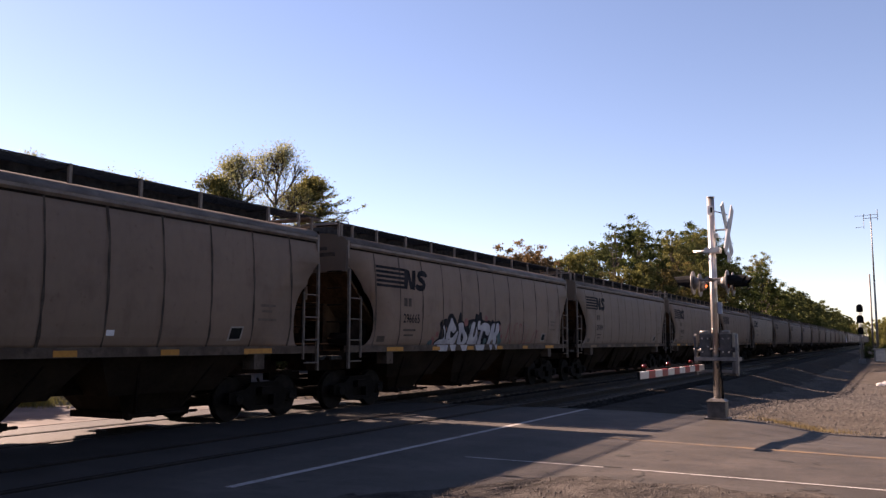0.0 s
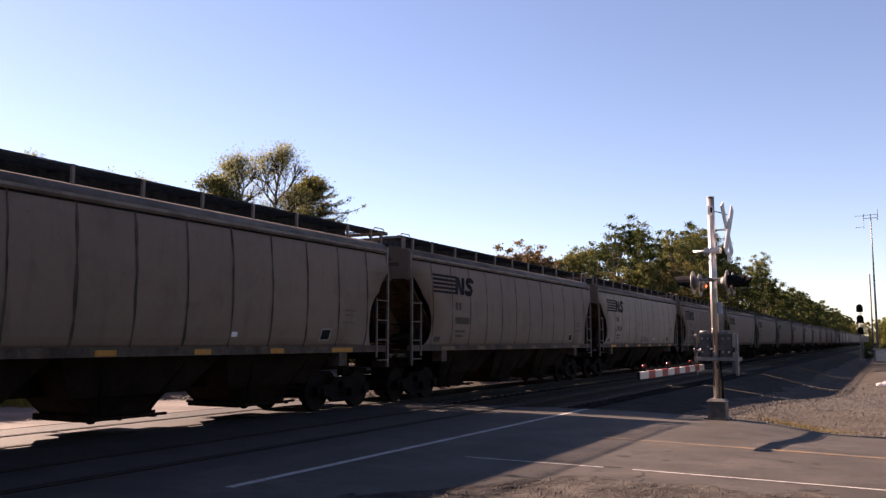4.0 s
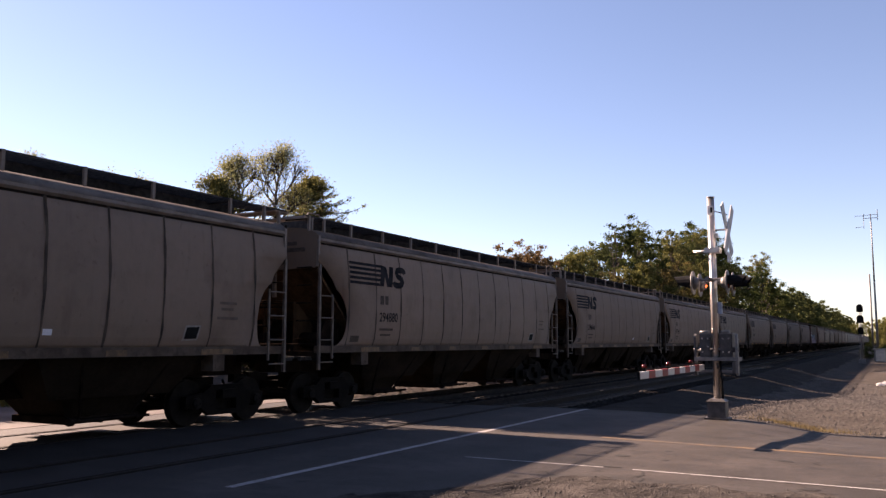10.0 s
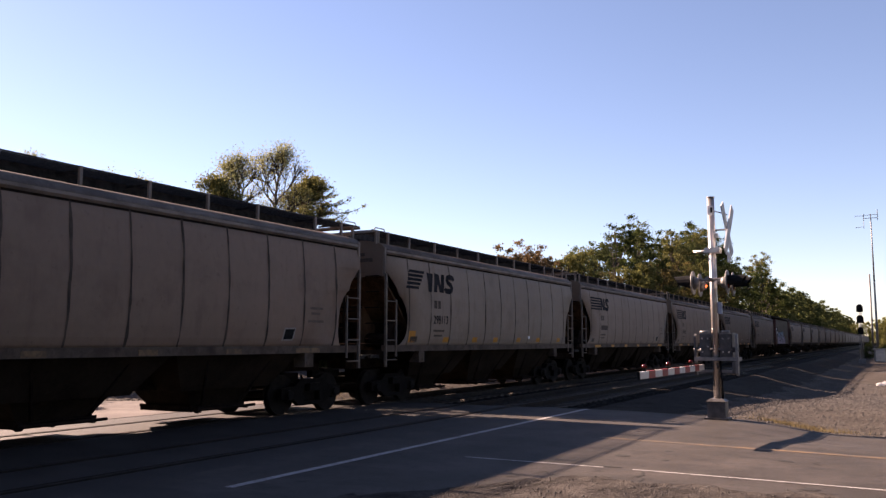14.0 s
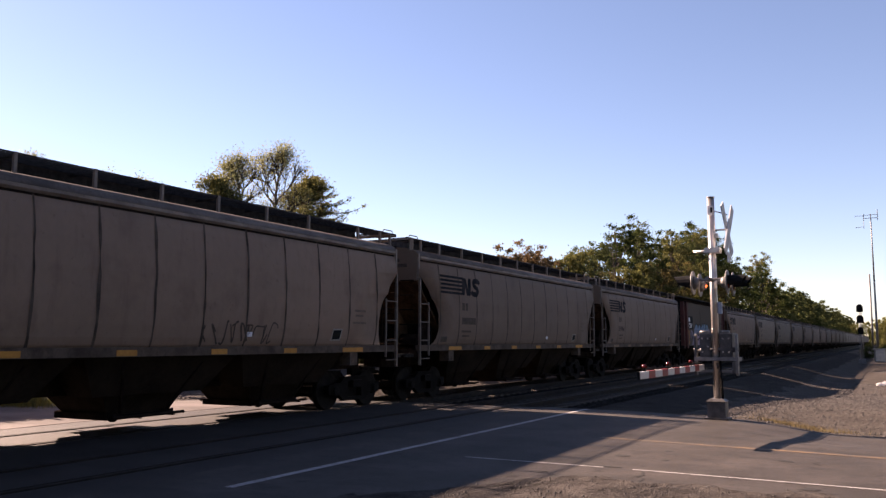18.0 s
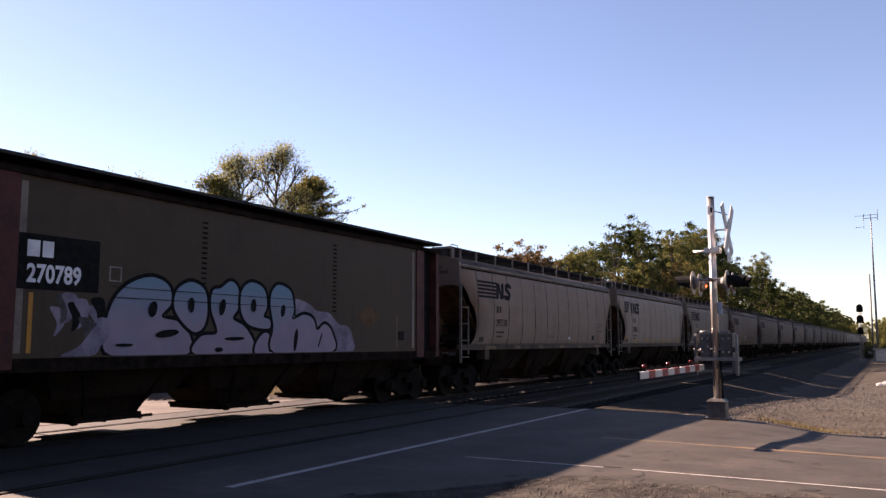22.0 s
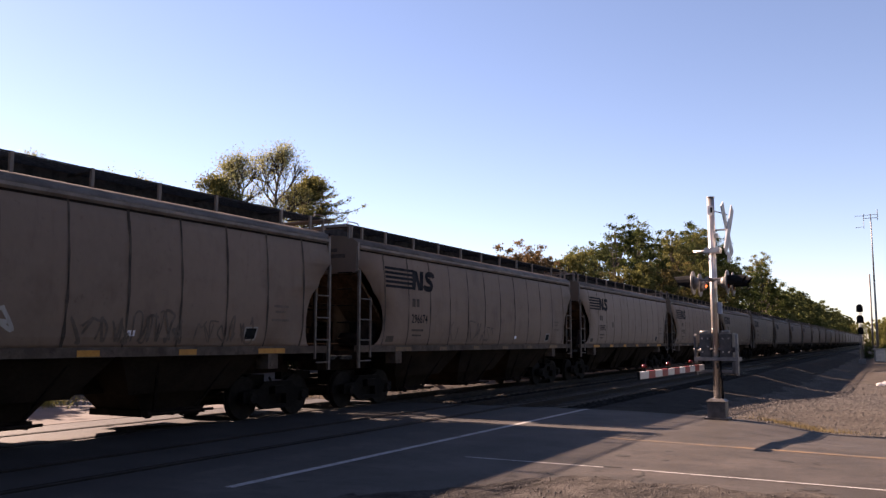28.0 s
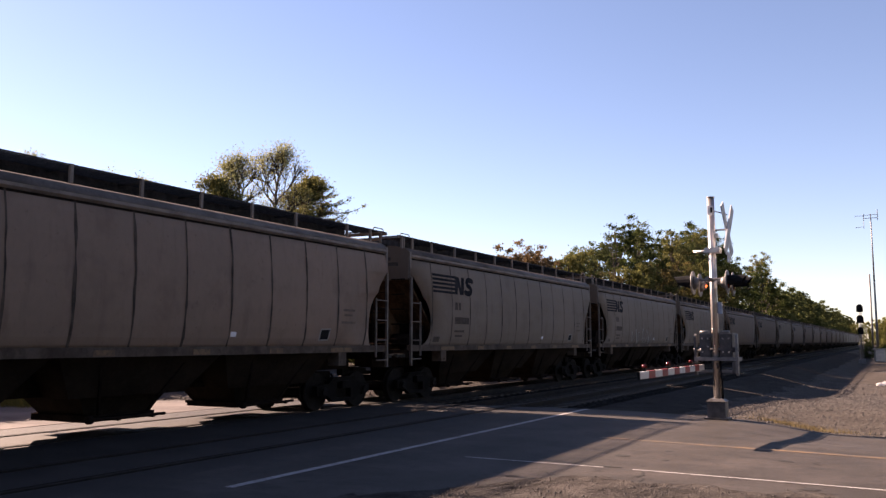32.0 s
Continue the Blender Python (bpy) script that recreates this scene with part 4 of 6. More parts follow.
LABELS = {
    1: "dusty grey covered hopper car with white spray-painted word", 5: "pale grey covered hopper car with thin outline graffiti", 10: "grey covered hopper car with flaking paint at one end",
    11: "short pale grey covered hopper car with yellow reflector squares", 18: "short pale grey covered hopper car with yellow reflector squares",
    13: "dusty grey covered hopper car with bright yellow reflectors", 14: "dusty grey covered hopper car with bright yellow reflectors", 20: "dusty grey covered hopper car with dark scribbled graffiti",
    21: "dusty grey covered hopper car with thin scribbled graffiti", 25: "pale grey covered hopper car with outlined graffiti",
}
FADE = {1: 1.05, 2: 0.85, 12: 1.1, 13: 1.15, 5: 1.15, 6: 0.9, 9: 0.95, 10: 1.15, 14: 0.8, 15: 0.9, 17: 1.3, 18: 1.2, 22: 1.1, 23: 1.2}
REFLECTORS = [(1.85, 2.7), (4.38, 4.83), (6.65, 7.1), (8.95, 9.4), (11.2, 11.65), (13.45, 14.33)]


def ribbon(bm, pts, w, lift):
    """A sprayed stroke along (y, z) points on the near side."""
    last = None
    for i, p in enumerate(pts):
        q, r = pts[max(0, i - 1)], pts[min(len(pts) - 1, i + 1)]
        d = Vector((r[0] - q[0], r[1] - q[1]))
        d = Vector((-d.y, d.x)).normalized() * w / 2 if d.length > 0 else Vector((0, w / 2))
        now = [bm.verts.new((side(z) + lift, y, z)) for y, z in ((p[0] - d.x, p[1] - d.y), (p[0] + d.x, p[1] + d.y))]
        if last:
            bm.faces.new((last[0], last[1], now[1], now[0]))
        last = now


def scribble(car, y0, y1, z0, z1, count, seed, material, w=0.035):
    """Loose hand-drawn strokes of uneven height that spell nothing."""
    rnd = random.Random(seed)
    cell = (y1 - y0) / count
    for k in range(count):
        yc, top = y0 + cell * (k + 0.5), z0 + (z1 - z0) * rnd.uniform(0.6, 1.0)
        knots = [Vector((yc + cell * rnd.uniform(-0.75, 0.75), rnd.choice((z0, top, rnd.uniform(z0, top))))) for _ in range(rnd.randint(4, 6))]
        pts = []
        for i in range(len(knots) - 1):
            p0, p1, p2, p3 = knots[max(0, i - 1)], knots[i], knots[i + 1], knots[min(len(knots) - 1, i + 2)]
            for j in range(7):
                u = j / 7
                q = 0.5 * (2 * p1 + (p2 - p0) * u + (2 * p0 - 5 * p1 + 4 * p2 - p3) * u * u + (3 * p1 - p0 - 3 * p2 + p3) * u ** 3)
                pts.append((q.x, max(1.6, q.y)))
        bm = quick()
        ribbon(bm, pts, w * rnd.uniform(0.7, 1.2), 0.008 + 0.0004 * (k % 5))
        part("sprayed_stroke", bm, material, car)


REFL = {}
for kind, m in (("bright", M_YELLOW), ("faded", M_FADED)):
    REFL[kind] = [mesh_of(one_box(1.54, 1.5445, a, b, 1.43, 1.535), "reflector", m) for a, b in REFLECTORS]
bm = quick()
rect(bm, 1.34, 1.72, 1.67, 1.83)
STENCIL_A = mesh_of(bm, "stencil_panel", M_STENCIL)
bm = quick()
rect(bm, 2.62, 3.3, 1.97, 2.03)
STENCIL_B = mesh_of(bm, "stencil_bar", M_STENCIL)
bm = quick()
rect(bm, 2.68, 3.2, 1.83, 1.88)
STENCIL_C = mesh_of(bm, "stencil_bar", M_STENCIL)
bm = quick()
patch(bm, ((12.93, 1.695), (13.33, 1.705), (13.39, 1.995), (12.99, 1.985)), 0.006)
PLACARD = mesh_of(bm, "placard_frame", M_PALE)
bm = quick()
patch(bm, ((12.975, 1.73), (13.295, 1.738), (13.34, 1.96), (13.02, 1.952)), 0.0095)
PLACARD_IN = mesh_of(bm, "placard", M_BLACK)
bm = quick()
rect(bm, 9.95, 10.12, 1.78, 1.88)
TAG = mesh_of(bm, "tag", M_WHITE)
bm = quick()
rect(bm, 4.5, 4.82, 2.36, 2.62, 0, 0.007)
SQUARE = mesh_of(bm, "stencil_square", M_FAINT)
REAR = []
for a, b, z in ((13.85, 14.35, 2.42), (13.9, 14.25, 2.3), (13.8, 14.4, 2.12)):
    bm = quick()
    rect(bm, a, b, z, z + 0.055, 0, 0.007)
    REAR.append(mesh_of(bm, "stencil_bar", M_FAINT))
for n, car in CARS.items():
    if n == 16:
        continue
    kind, number, tone, refl = LOOKS.get(n, ("old", "", (n * 7) % 3, "faded"))
    if n in LABELS:
        car["label"] = LABELS[n]
    for c in car.children:
        if c.name.startswith("side_panel"):
            c.material_slots[0].link = "OBJECT"
            c.material_slots[0].material = hopper_paint(tone, FADE.get(n, 1.0 if n < 24 else 0.76))
    logo(car, kind)
    if n >= 26:
        continue
    if number:
        part("car_number", written(number, 0.34, 2.6, 2.205, M_LOGO, 0.004, narrow=0.9), M_LOGO, car)
    else:
        bm = quick()
        rect(bm, 2.62, 3.6, 2.22, 2.43)
        part("number_bar", bm, M_STENCIL, car)
    bm = quick()
    rect(bm, 2.63, 2.81, 2.65, 2.88)
    part("mark_bar", bm, M_STENCIL, car)
    bm = quick()
    rect(bm, 2.87, 3.03, 2.65, 2.88)
    part("mark_bar", bm, M_STENCIL, car)
    part("stencil_panel", STENCIL_A, None, car)
    part("stencil_bar", STENCIL_B, None, car)
    part("stencil_bar", STENCIL_C, None, car)
    if number == "295952":
        part("stencil_square", SQUARE, None, car)
    if refl != "square":
        for me in REAR:
            part("stencil_bar", me, None, car)
    if refl == "square":
        for y in (1.25, 3.3, 5.3, 6.9, 8.9, 10.8, 13.0):
            bm = quick()
            rect(bm, y, y + 0.35, 1.66, 1.82 if y > 2 else 1.98)
            part("reflector", bm, M_YELLOW, car)
    else:
        for me in REFL[refl]:
            part("reflector", me, None, car)
        pl = part("placard_frame", PLACARD, None, car)
        part("placard", PLACARD_IN, None, pl)
    if n != 1 and (n % 2 or n in (0, 14, 20, 24)):
        part("tag", TAG, None, car)

def rounded(pts, steps=5):
    """A smooth closed curve through the corners."""
    out = []
    n = len(pts)
    for i in range(n):
        p0, p1, p2, p3 = (Vector(pts[(i + k) % n]) for k in (-1, 0, 1, 2))
        for k in range(steps):
            u = k / steps
            out.append(0.5 * (2 * p1 + (p2 - p0) * u + (2 * p0 - 5 * p1 + 4 * p2 - p3) * u * u + (3 * p1 - p0 - 3 * p2 + p3) * u ** 3))
    return out


def sprayed_side(car, pts, lift, material, name, grow=0.0, label=""):
    """A sprayed field with a smooth outline that follows the bow of a hopper car's side."""
    loop = rounded(pts, 4)
    turn = 1 if sum(loop[i - 1].x * loop[i].y - loop[i].x * loop[i - 1].y for i in range(len(loop))) > 0 else -1
    bm = quick()
    ring = []
    for i, p in enumerate(loop):
        d = (loop[(i + 1) % len(loop)] - loop[i - 1]).normalized()
        q = p + Vector((d.y, -d.x)) * grow * turn
        ring.append(bm.verts.new((0, q.x, max(1.595, q.y))))
    bmesh.ops.triangle_fill(bm, edges=[bm.edges.new((ring[i - 1], ring[i])) for i in range(len(ring))], use_beauty=True)
    for z in (1.65, 1.72, 1.8, 1.9, 2.0, 2.1, 2.2, 2.3, 2.4, 2.5, 2.6):
        bmesh.ops.bisect_plane(bm, geom=bm.verts[:] + bm.edges[:] + bm.faces[:], plane_co=(0, 0, z), plane_no=(0, 0, 1))
    for v in bm.verts:
        v.co.x = side(v.co.z) + lift
    return part(name, bm, material, car, label)


south = CARS[1]
rnd = random.Random(4)
for k, pts in enumerate((
    [(4.77, 1.73), (4.81, 2.07), (4.78, 2.23), (5.01, 2.32), (5.23, 2.28), (5.21, 1.73)],
    [(5.23, 2.28), (5.31, 2.46), (5.51, 2.5), (5.64, 2.42), (5.83, 2.2), (5.5, 2.03)],
    [(5.81, 1.99), (5.92, 2.3), (6.08, 2.57), (6.14, 2.31), (6.03, 2.15)],
    [(6.29, 2), (6.4, 2.16), (6.67, 2.33), (7.29, 2.34), (6.77, 1.84)],
    [(7.15, 2.27), (7.17, 2.54), (7.36, 2.52), (7.55, 2.62), (7.66, 2.36), (8.21, 2.35), (8.33, 2.21), (7.88, 1.97), (7.46, 2.13)],
    [(8.3, 2.09), (8.42, 2.38), (8.6, 2.31), (9.04, 2.35), (9.09, 2.05), (8.91, 1.84), (8.58, 1.92)],
    [(7.69, 1.6), (7.74, 1.97), (7.97, 1.88), (8.19, 1.86), (8.17, 1.6)],
    [(5.08, 1.6), (5.26, 1.83), (5.55, 1.67), (5.59, 1.6)],
)):
    sprayed_side(south, pts, 0.0055 + 0.0004 * k, M_LOGO, "paint_shadow", 0.03, "black sprayed backing")
WORD = [
    [(4.52, 1.6), (4.71, 1.73), (4.95, 1.76), (5.06, 1.85), (5.01, 2.02), (4.93, 2.1), (5.01, 2.17), (5.11, 1.98), (5.11, 1.79), (5.26, 1.73), (5.49, 1.67), (5.53, 1.6), (4.78, 1.6)],
    [(5.17, 1.83), (5.22, 2.03), (5.34, 2.23), (5.46, 2.41), (5.62, 2.27), (5.81, 2.06), (5.69, 1.98), (5.91, 2.07), (5.96, 1.94), (5.86, 1.73), (5.8, 1.6), (5.55, 1.6), (5.49, 1.67), (5.3, 1.66), (5.2, 1.73)],
    [(5.95, 1.71), (5.99, 2), (5.93, 2.23), (6.25, 2.26), (6.35, 2.07), (6.64, 1.82), (6.61, 1.67), (6.49, 1.6), (6.03, 1.6)],
    [(6.67, 1.67), (6.76, 2.01), (6.9, 2.27), (7.13, 2.29), (7.02, 1.95), (7.04, 1.82), (7.16, 1.93), (7.23, 2.2), (7.37, 2.23), (7.32, 1.96), (7.41, 1.69), (7.34, 1.6), (6.71, 1.6)],
    [(7.34, 2.35), (7.5, 2.34), (7.49, 2.21), (7.78, 2.3), (8.17, 2.25), (8.27, 2.07), (8.15, 1.88), (7.95, 1.91), (7.89, 2), (7.74, 2.02), (7.64, 1.76), (7.71, 1.6), (7.42, 1.6), (7.47, 1.85), (7.53, 2.04), (7.36, 2.06), (7.28, 2.18)],
    [(8.16, 1.65), (8.26, 1.97), (8.39, 2.25), (8.66, 2.28), (8.57, 2.03), (8.67, 2.02), (8.75, 2.27), (8.93, 2.29), (9, 2.06), (8.89, 1.91), (8.8, 1.86), (8.88, 1.6), (8.64, 1.6), (8.58, 1.74), (8.46, 1.72), (8.41, 1.6), (8.18, 1.6)],
]
for k, pts in enumerate(WORD):
    sprayed_side(south, pts, 0.0100 + 0.0012 * k, M_LOGO, "paint_outline", 0.055, "black sprayed outline")
    sprayed_side(south, pts, 0.0105 + 0.0012 * k, M_SPRAY_WHITE, "sprayed_letter", -0.005, "white sprayed letter")
for pts in ([(5.42, 1.89), (5.45, 2.01), (5.64, 1.94), (5.95, 2.13), (5.89, 2.02), (5.54, 1.79)], [(6.14, 1.77), (6.18, 1.96), (6.32, 1.83), (6.28, 1.66)]):
    sprayed_side(south, pts, 0.0185, M_LOGO, "paint_hole")
for a, b in ((4.64, 5.36), (5.45, 5.89), (6.16, 6.67), (7.21, 7.93), (8.27, 8.56), (8.72, 8.96)):
    bm = quick()
    prism(bm, [(a, 1.585), (a + 0.12, 1.4), (b - 0.1, 1.4), (b, 1.585)], "x", 1.54, 1.5432)
    part("paint_run", bm, M_SPRAY_WHITE, south, "white paint on the sill")
for k, (a, z, r, m) in enumerate(((5.09, 2.05, 0.12, M_SPRAY_RED), (4.61, 1.89, 0.1, M_SPRAY_RED), (4.37, 1.68, 0.14, M_SPRAY_RED), (6.45, 2.29, 0.16, M_SPRAY_RED), (7.94, 2.43, 0.12, M_SPRAY_RED), (9.05, 2.14, 0.12, M_SPRAY_RED), (9.22, 1.84, 0.1, M_SPRAY_RED), (6.79, 2.11, 0.14, M_TEAL), (9.02, 1.84, 0.16, M_TEAL), (7.95, 1.71, 0.12, M_TEAL), (4.23, 1.61, 0.14, M_TEAL), (9.14, 1.67, 0.14, M_TEAL))):
    pts = [(a + r * rnd.uniform(0.7, 1.2) * math.cos(q), z + r * rnd.uniform(0.7, 1.2) * math.sin(q)) for q in (0, 0.9, 1.8, 2.7, 3.6, 4.5, 5.4)]
    sprayed_side(south, pts, 0.0092 + 0.00005 * k, m, "paint_spot")
scribble(south, 9.57, 12.72, 1.64, 2.33, 9, 2, M_SPRAY_RED, 0.03)
scribble(CARS[5], 5.75, 7.2, 1.62, 2.6, 2, 3, M_FAINT, 0.03)
scribble(CARS[5], 7.3, 8.5, 1.70, 1.98, 6, 3, M_STENCIL, 0.04)
scribble(CARS[20], 8.8, 11.4, 1.68, 2.25, 13, 4, M_FAINT, 0.05)
scribble(CARS[20], 11.6, 13.2, 1.68, 2.2, 8, 41, M_FAINT, 0.04)
scribble(CARS[20], 6.7, 7.7, 1.85, 2.25, 4, 5, M_PALE, 0.06)
scribble(CARS[21], 5.0, 8.2, 1.7, 2.3, 8, 6, M_FAINT, 0.04)
scribble(CARS[13], 8.7, 10.9, 1.66, 2.1, 9, 7, M_STENCIL, 0.045)
scribble(CARS[25], 5.5, 9.5, 1.65, 2.4, 7, 8, M_PALE, 0.05)
scribble(CARS[25], 5.6, 9.6, 1.62, 2.36, 7, 8, M_STENCIL, 0.05)
scribble(CARS[17], 7.6, 8.4, 1.8, 2.05, 3, 9, M_SPRAY_RED, 0.035)
flake = random.Random(41)
for k in range(34):
    u = flake.random()
    a, z = 0.32 + 0.78 * u, 3.1 + 0.75 * flake.random() * (0.5 + 0.5 * u) + 0.2 * (1 - u)
    w, h = flake.uniform(0.03, 0.13), flake.uniform(0.03, 0.13)
    bm = quick()
    patch(bm, ((a, z), (a + w, z + 0.4 * h * flake.random()), (a + w * flake.uniform(0.4, 0.9), z + h), (a + w * flake.uniform(-0.2, 0.2), z + h * flake.uniform(0.4, 0.9))), 0.006 + 0.0002 * k, 2)
    part("paint_flake", bm, M_FLAKE, CARS[10], "pale patch of flaked paint")

# bubble letters on the brown car
brown = CARS[16]


def sprayed(pts, lift, material, name, grow=0.0, floor_z=1.44):
    loop = rounded(pts)
    turn = 1 if sum(loop[i - 1].x * loop[i].y - loop[i].x * loop[i - 1].y for i in range(len(loop))) > 0 else -1
    bm = quick()
    ring = []
    for i, p in enumerate(loop):
        d = (loop[(i + 1) % len(loop)] - loop[i - 1]).normalized()
        q = p + Vector((d.y, -d.x)) * grow * turn
        ring.append(bm.verts.new((1.5 + lift, q.x, max(floor_z, q.y))))
    bmesh.ops.triangle_fill(bm, edges=[bm.edges.new((ring[i - 1], ring[i])) for i in range(len(ring))], use_beauty=True)
    part(name, bm, material, brown)


def oval(y, z, ry, rz, lean=0.0):
    return [(y + ry * math.cos(a) + lean * math.sin(a), z + rz * math.sin(a)) for a in (0.3, 1.2, 2.3, 3.3, 4.4, 5.5)]


sprayed([(8.7, 2.1), (8.75, 2.62), (9.3, 2.55), (9.6, 2.4), (10.1, 2.36), (10.5, 2.1), (10.9, 2.05), (11.12, 1.75), (11.1, 1.44), (10.0, 1.44)], 0.004, M_SPRAY_LILAC, "paint_shadow")
LETTERS = [
    [(3.75, 1.44), (3.6, 1.9), (3.75, 2.4), (4.1, 2.72), (4.6, 2.86), (5.0, 2.72), (5.08, 2.4), (4.85, 2.14), (5.3, 2.05), (5.58, 1.78), (5.5, 1.44)],
    [(5.15, 2.3), (5.2, 2.65), (5.55, 2.83), (5.92, 2.7), (6.02, 2.35), (5.95, 2.0), (5.72, 1.86), (5.42, 2.0)],
    [(5.72, 1.44), (5.85, 1.78), (6.3, 1.86), (6.12, 2.3), (6.14, 2.68), (6.38, 2.76), (6.65, 2.91), (6.88, 2.78), (6.9, 2.38), (6.75, 2.15), (7.1, 2.0), (7.4, 1.68), (7.35, 1.44)],
]
ENDING = [
    [(6.97, 2.35), (7.0, 2.75), (7.3, 2.93), (7.7, 2.8), (7.8, 2.45), (7.7, 2.22), (7.9, 2.15), (7.9, 1.97), (7.5, 1.97), (7.15, 2.08)],
    [(7.45, 1.44), (7.52, 1.72), (7.78, 1.88), (7.98, 1.72), (8.02, 1.44)],
    [(8.08, 1.44), (8.02, 2.0), (7.9, 2.5), (7.97, 2.8), (8.2, 2.93), (8.6, 2.8), (8.72, 2.4), (8.68, 2.18), (9.1, 2.3), (9.45, 2.2), (9.6, 1.95), (9.9, 2.1), (10.2, 1.9), (10.2, 1.44)],
]
for k, pts in enumerate(LETTERS + ENDING):
    sprayed(pts, 0.005 + 0.003 * k, M_BLACK, "paint_outline", 0.07)
    sprayed(pts, 0.0065 + 0.003 * k, M_FILL, "paint_fill", -0.005)
for y, z, ry, rz, lean in ((4.62, 2.27, 0.10, 0.15, 0.02), (4.98, 1.83, 0.26, 0.08, 0.12), (5.57, 2.38, 0.08, 0.15, 0), (6.42, 2.37, 0.09, 0.17, 0.03), (7.36, 2.44, 0.08, 0.14, 0), (8.33, 2.36, 0.08, 0.14, 0.02), (8.8, 1.72, 0.07, 0.26, 0.04), (6.8, 1.74, 0.3, 0.04, 0.05), (9.72, 1.72, 0.03, 0.18, 0.08), (4.0, 1.62, 0.2, 0.03, 0.0), (6.35, 1.52, 0.12, 0.05, 0)):
    sprayed(oval(y, z, ry, rz, lean), 0.0265, M_BLACK, "paint_hole")
for z in (2.44, 2.62):
    part("panel_line", one_box(1.5265, 1.5275, 3.7, 8.7, z, z + 0.012), M_UNDER, brown)
rnd = random.Random(9)
for k in range(9):
    y, z = 2.6 + 0.11 * k, 1.75 + 0.5 * rnd.random()
    sprayed([(y, z - 0.22), (y + 0.12 * rnd.random(), z), (y - 0.1, z + 0.25), (y + 0.16, z + 0.2 + 0.1 * rnd.random()), (y + 0.2, z)], 0.005 + 0.0006 * k, (M_SPRAY_LILAC, M_SPRAY_DARK, M_SPRAY_LILAC, M_BLACK)[k % 4], "paint_tag")
sprayed([(2.75, 1.45), (3.1, 1.62), (3.45, 2.0), (3.55, 1.8), (3.4, 1.46)], 0.0105, M_SPRAY_LILAC, "paint_tag")
bm = quick()
for a, c, d, e in ((3.64, 3.9, 2.72, 2.74), (3.64, 3.9, 2.96, 2.98), (3.64, 3.66, 2.74, 2.96), (3.88, 3.9, 2.74, 2.96)):
    box(bm, 1.5, 1.505, a, c, d, e)
part("placard_frame", bm, M_PALE, brown)


# ---- the crossing signal ----
def crossing_signal():
    sg = thing("crossing_signal", (-3.52, 19.78, -0.05), "silver mast with crossbuck, flashers and lowered striped gate", "crossing signal")
    part("mast", one_tube((0, 0, 0.3), (0, 0, 5.03), 0.082, 16), M_ALU, sg)
    part("mast_cap", one_tube((0, 0, 5.03), (0, 0, 5.06), 0.09, 16), M_GALV, sg)
    bm = quick()
    frustum(bm, (-0.2, 0.2, -0.2, 0.2, 0.0), (-0.195, 0.195, -0.195, 0.195, 0.4))
    frustum(bm, (-0.22, 0.22, -0.22, 0.22, 0.4), (-0.13, 0.13, -0.13, 0.13, 0.46))
    box(bm, -0.26, 0.26, -0.26, 0.26, -0.1, 0.04)
    part("mast_base", bm, M_BOX, sg, "boxed weathered steel base")
    x = 0.36
    cb = part("crossbuck", one_tube((0.0, 0, 4.28), (x, 0, 4.28), 0.02, 8), M_GALV, sg, "white crossbuck boards on a bracket")
    for s in (-1, 1):
        bm = quick()
        box(bm, -0.012, 0.012, -0.66, 0.66, -0.115, 0.115)
        bd = part("board", bm, M_BOARD, cb, at=(x + 0.02 * s, 0, 4.28))
        bd.rotation_euler = (radians(s * 55), 0, radians(-5))
    bm = quick()
    box(bm, x - 0.008, x + 0.008, -0.17, 0.17, 3.52, 3.74)
    part("plate", bm, M_BOARD, cb)
    part("bracket", one_tube((0, 0, 4.75), (x, 0, 4.62), 0.014, 6), M_GALV, cb)
    ca = part("crossarm", one_tube((0, -0.75, 3.12), (0, 0.75, 3.12), 0.045, 10), M_GALV, sg)
    part("junction_box", one_box(-0.16, 0.18, -0.14, 0.14, 3.75, 3.87), M_ALU, sg)
    part("bracket_arm", one_tube((-0.42, 0, 3.8), (0.2, 0, 3.8), 0.035, 8), M_ALU, sg)
    for face in (-1, 1):
        for y in (-0.38, 0.38):
            x = face * 0.36
            bm = quick()
            tube(bm, (x, y, 3.05), (x + face * 0.025, y, 3.05), 0.27, 24)
            lamp = part("flasher", bm, M_HOUSING, sg, "grey round flasher with a long black hood")
            part("lamp_arm", one_tube((0, y, 3.12), (x, y, 3.12), 0.03, 6), M_GALV, lamp)
            bm = quick()
            for k in range(9):
                a0, a1 = radians(-20 + 220 * k / 9), radians(-20 + 220 * (k + 1) / 9)
                pts = []
                for xx, r in ((x + face * 0.02, 0.165), (x + face * 0.4, 0.15)):
                    for a in (a0, a1):
                        pts.append((xx if r > 0.16 else x + face * (0.33 + 0.1 * max(0.0, math.sin(a))), y + r * math.cos(a), 3.05 + r * math.sin(a)))
                bm.faces.new([bm.verts.new(p) for p in (pts[0], pts[1], pts[3], pts[2])])
            bmesh.ops.remove_doubles(bm, verts=bm.verts, dist=0.002)
            bmesh.ops.solidify(bm, geom=bm.faces[:], thickness=0.008)
            part("hood", bm, M_BLACK, lamp)
            part("lens", one_tube((x + face * 0.02, y, 3.05), (x + face * 0.05, y, 3.05), 0.15, 20), M_LENS, lamp, "dark red lens")
            if face < 0 and y > 0:
                part("marker", one_tube((x + 0.11, y, 3.02), (x + 0.135, y, 3.02), 0.026, 10), M_LAMP, lamp, "small lit red lamp")
            bm = quick()
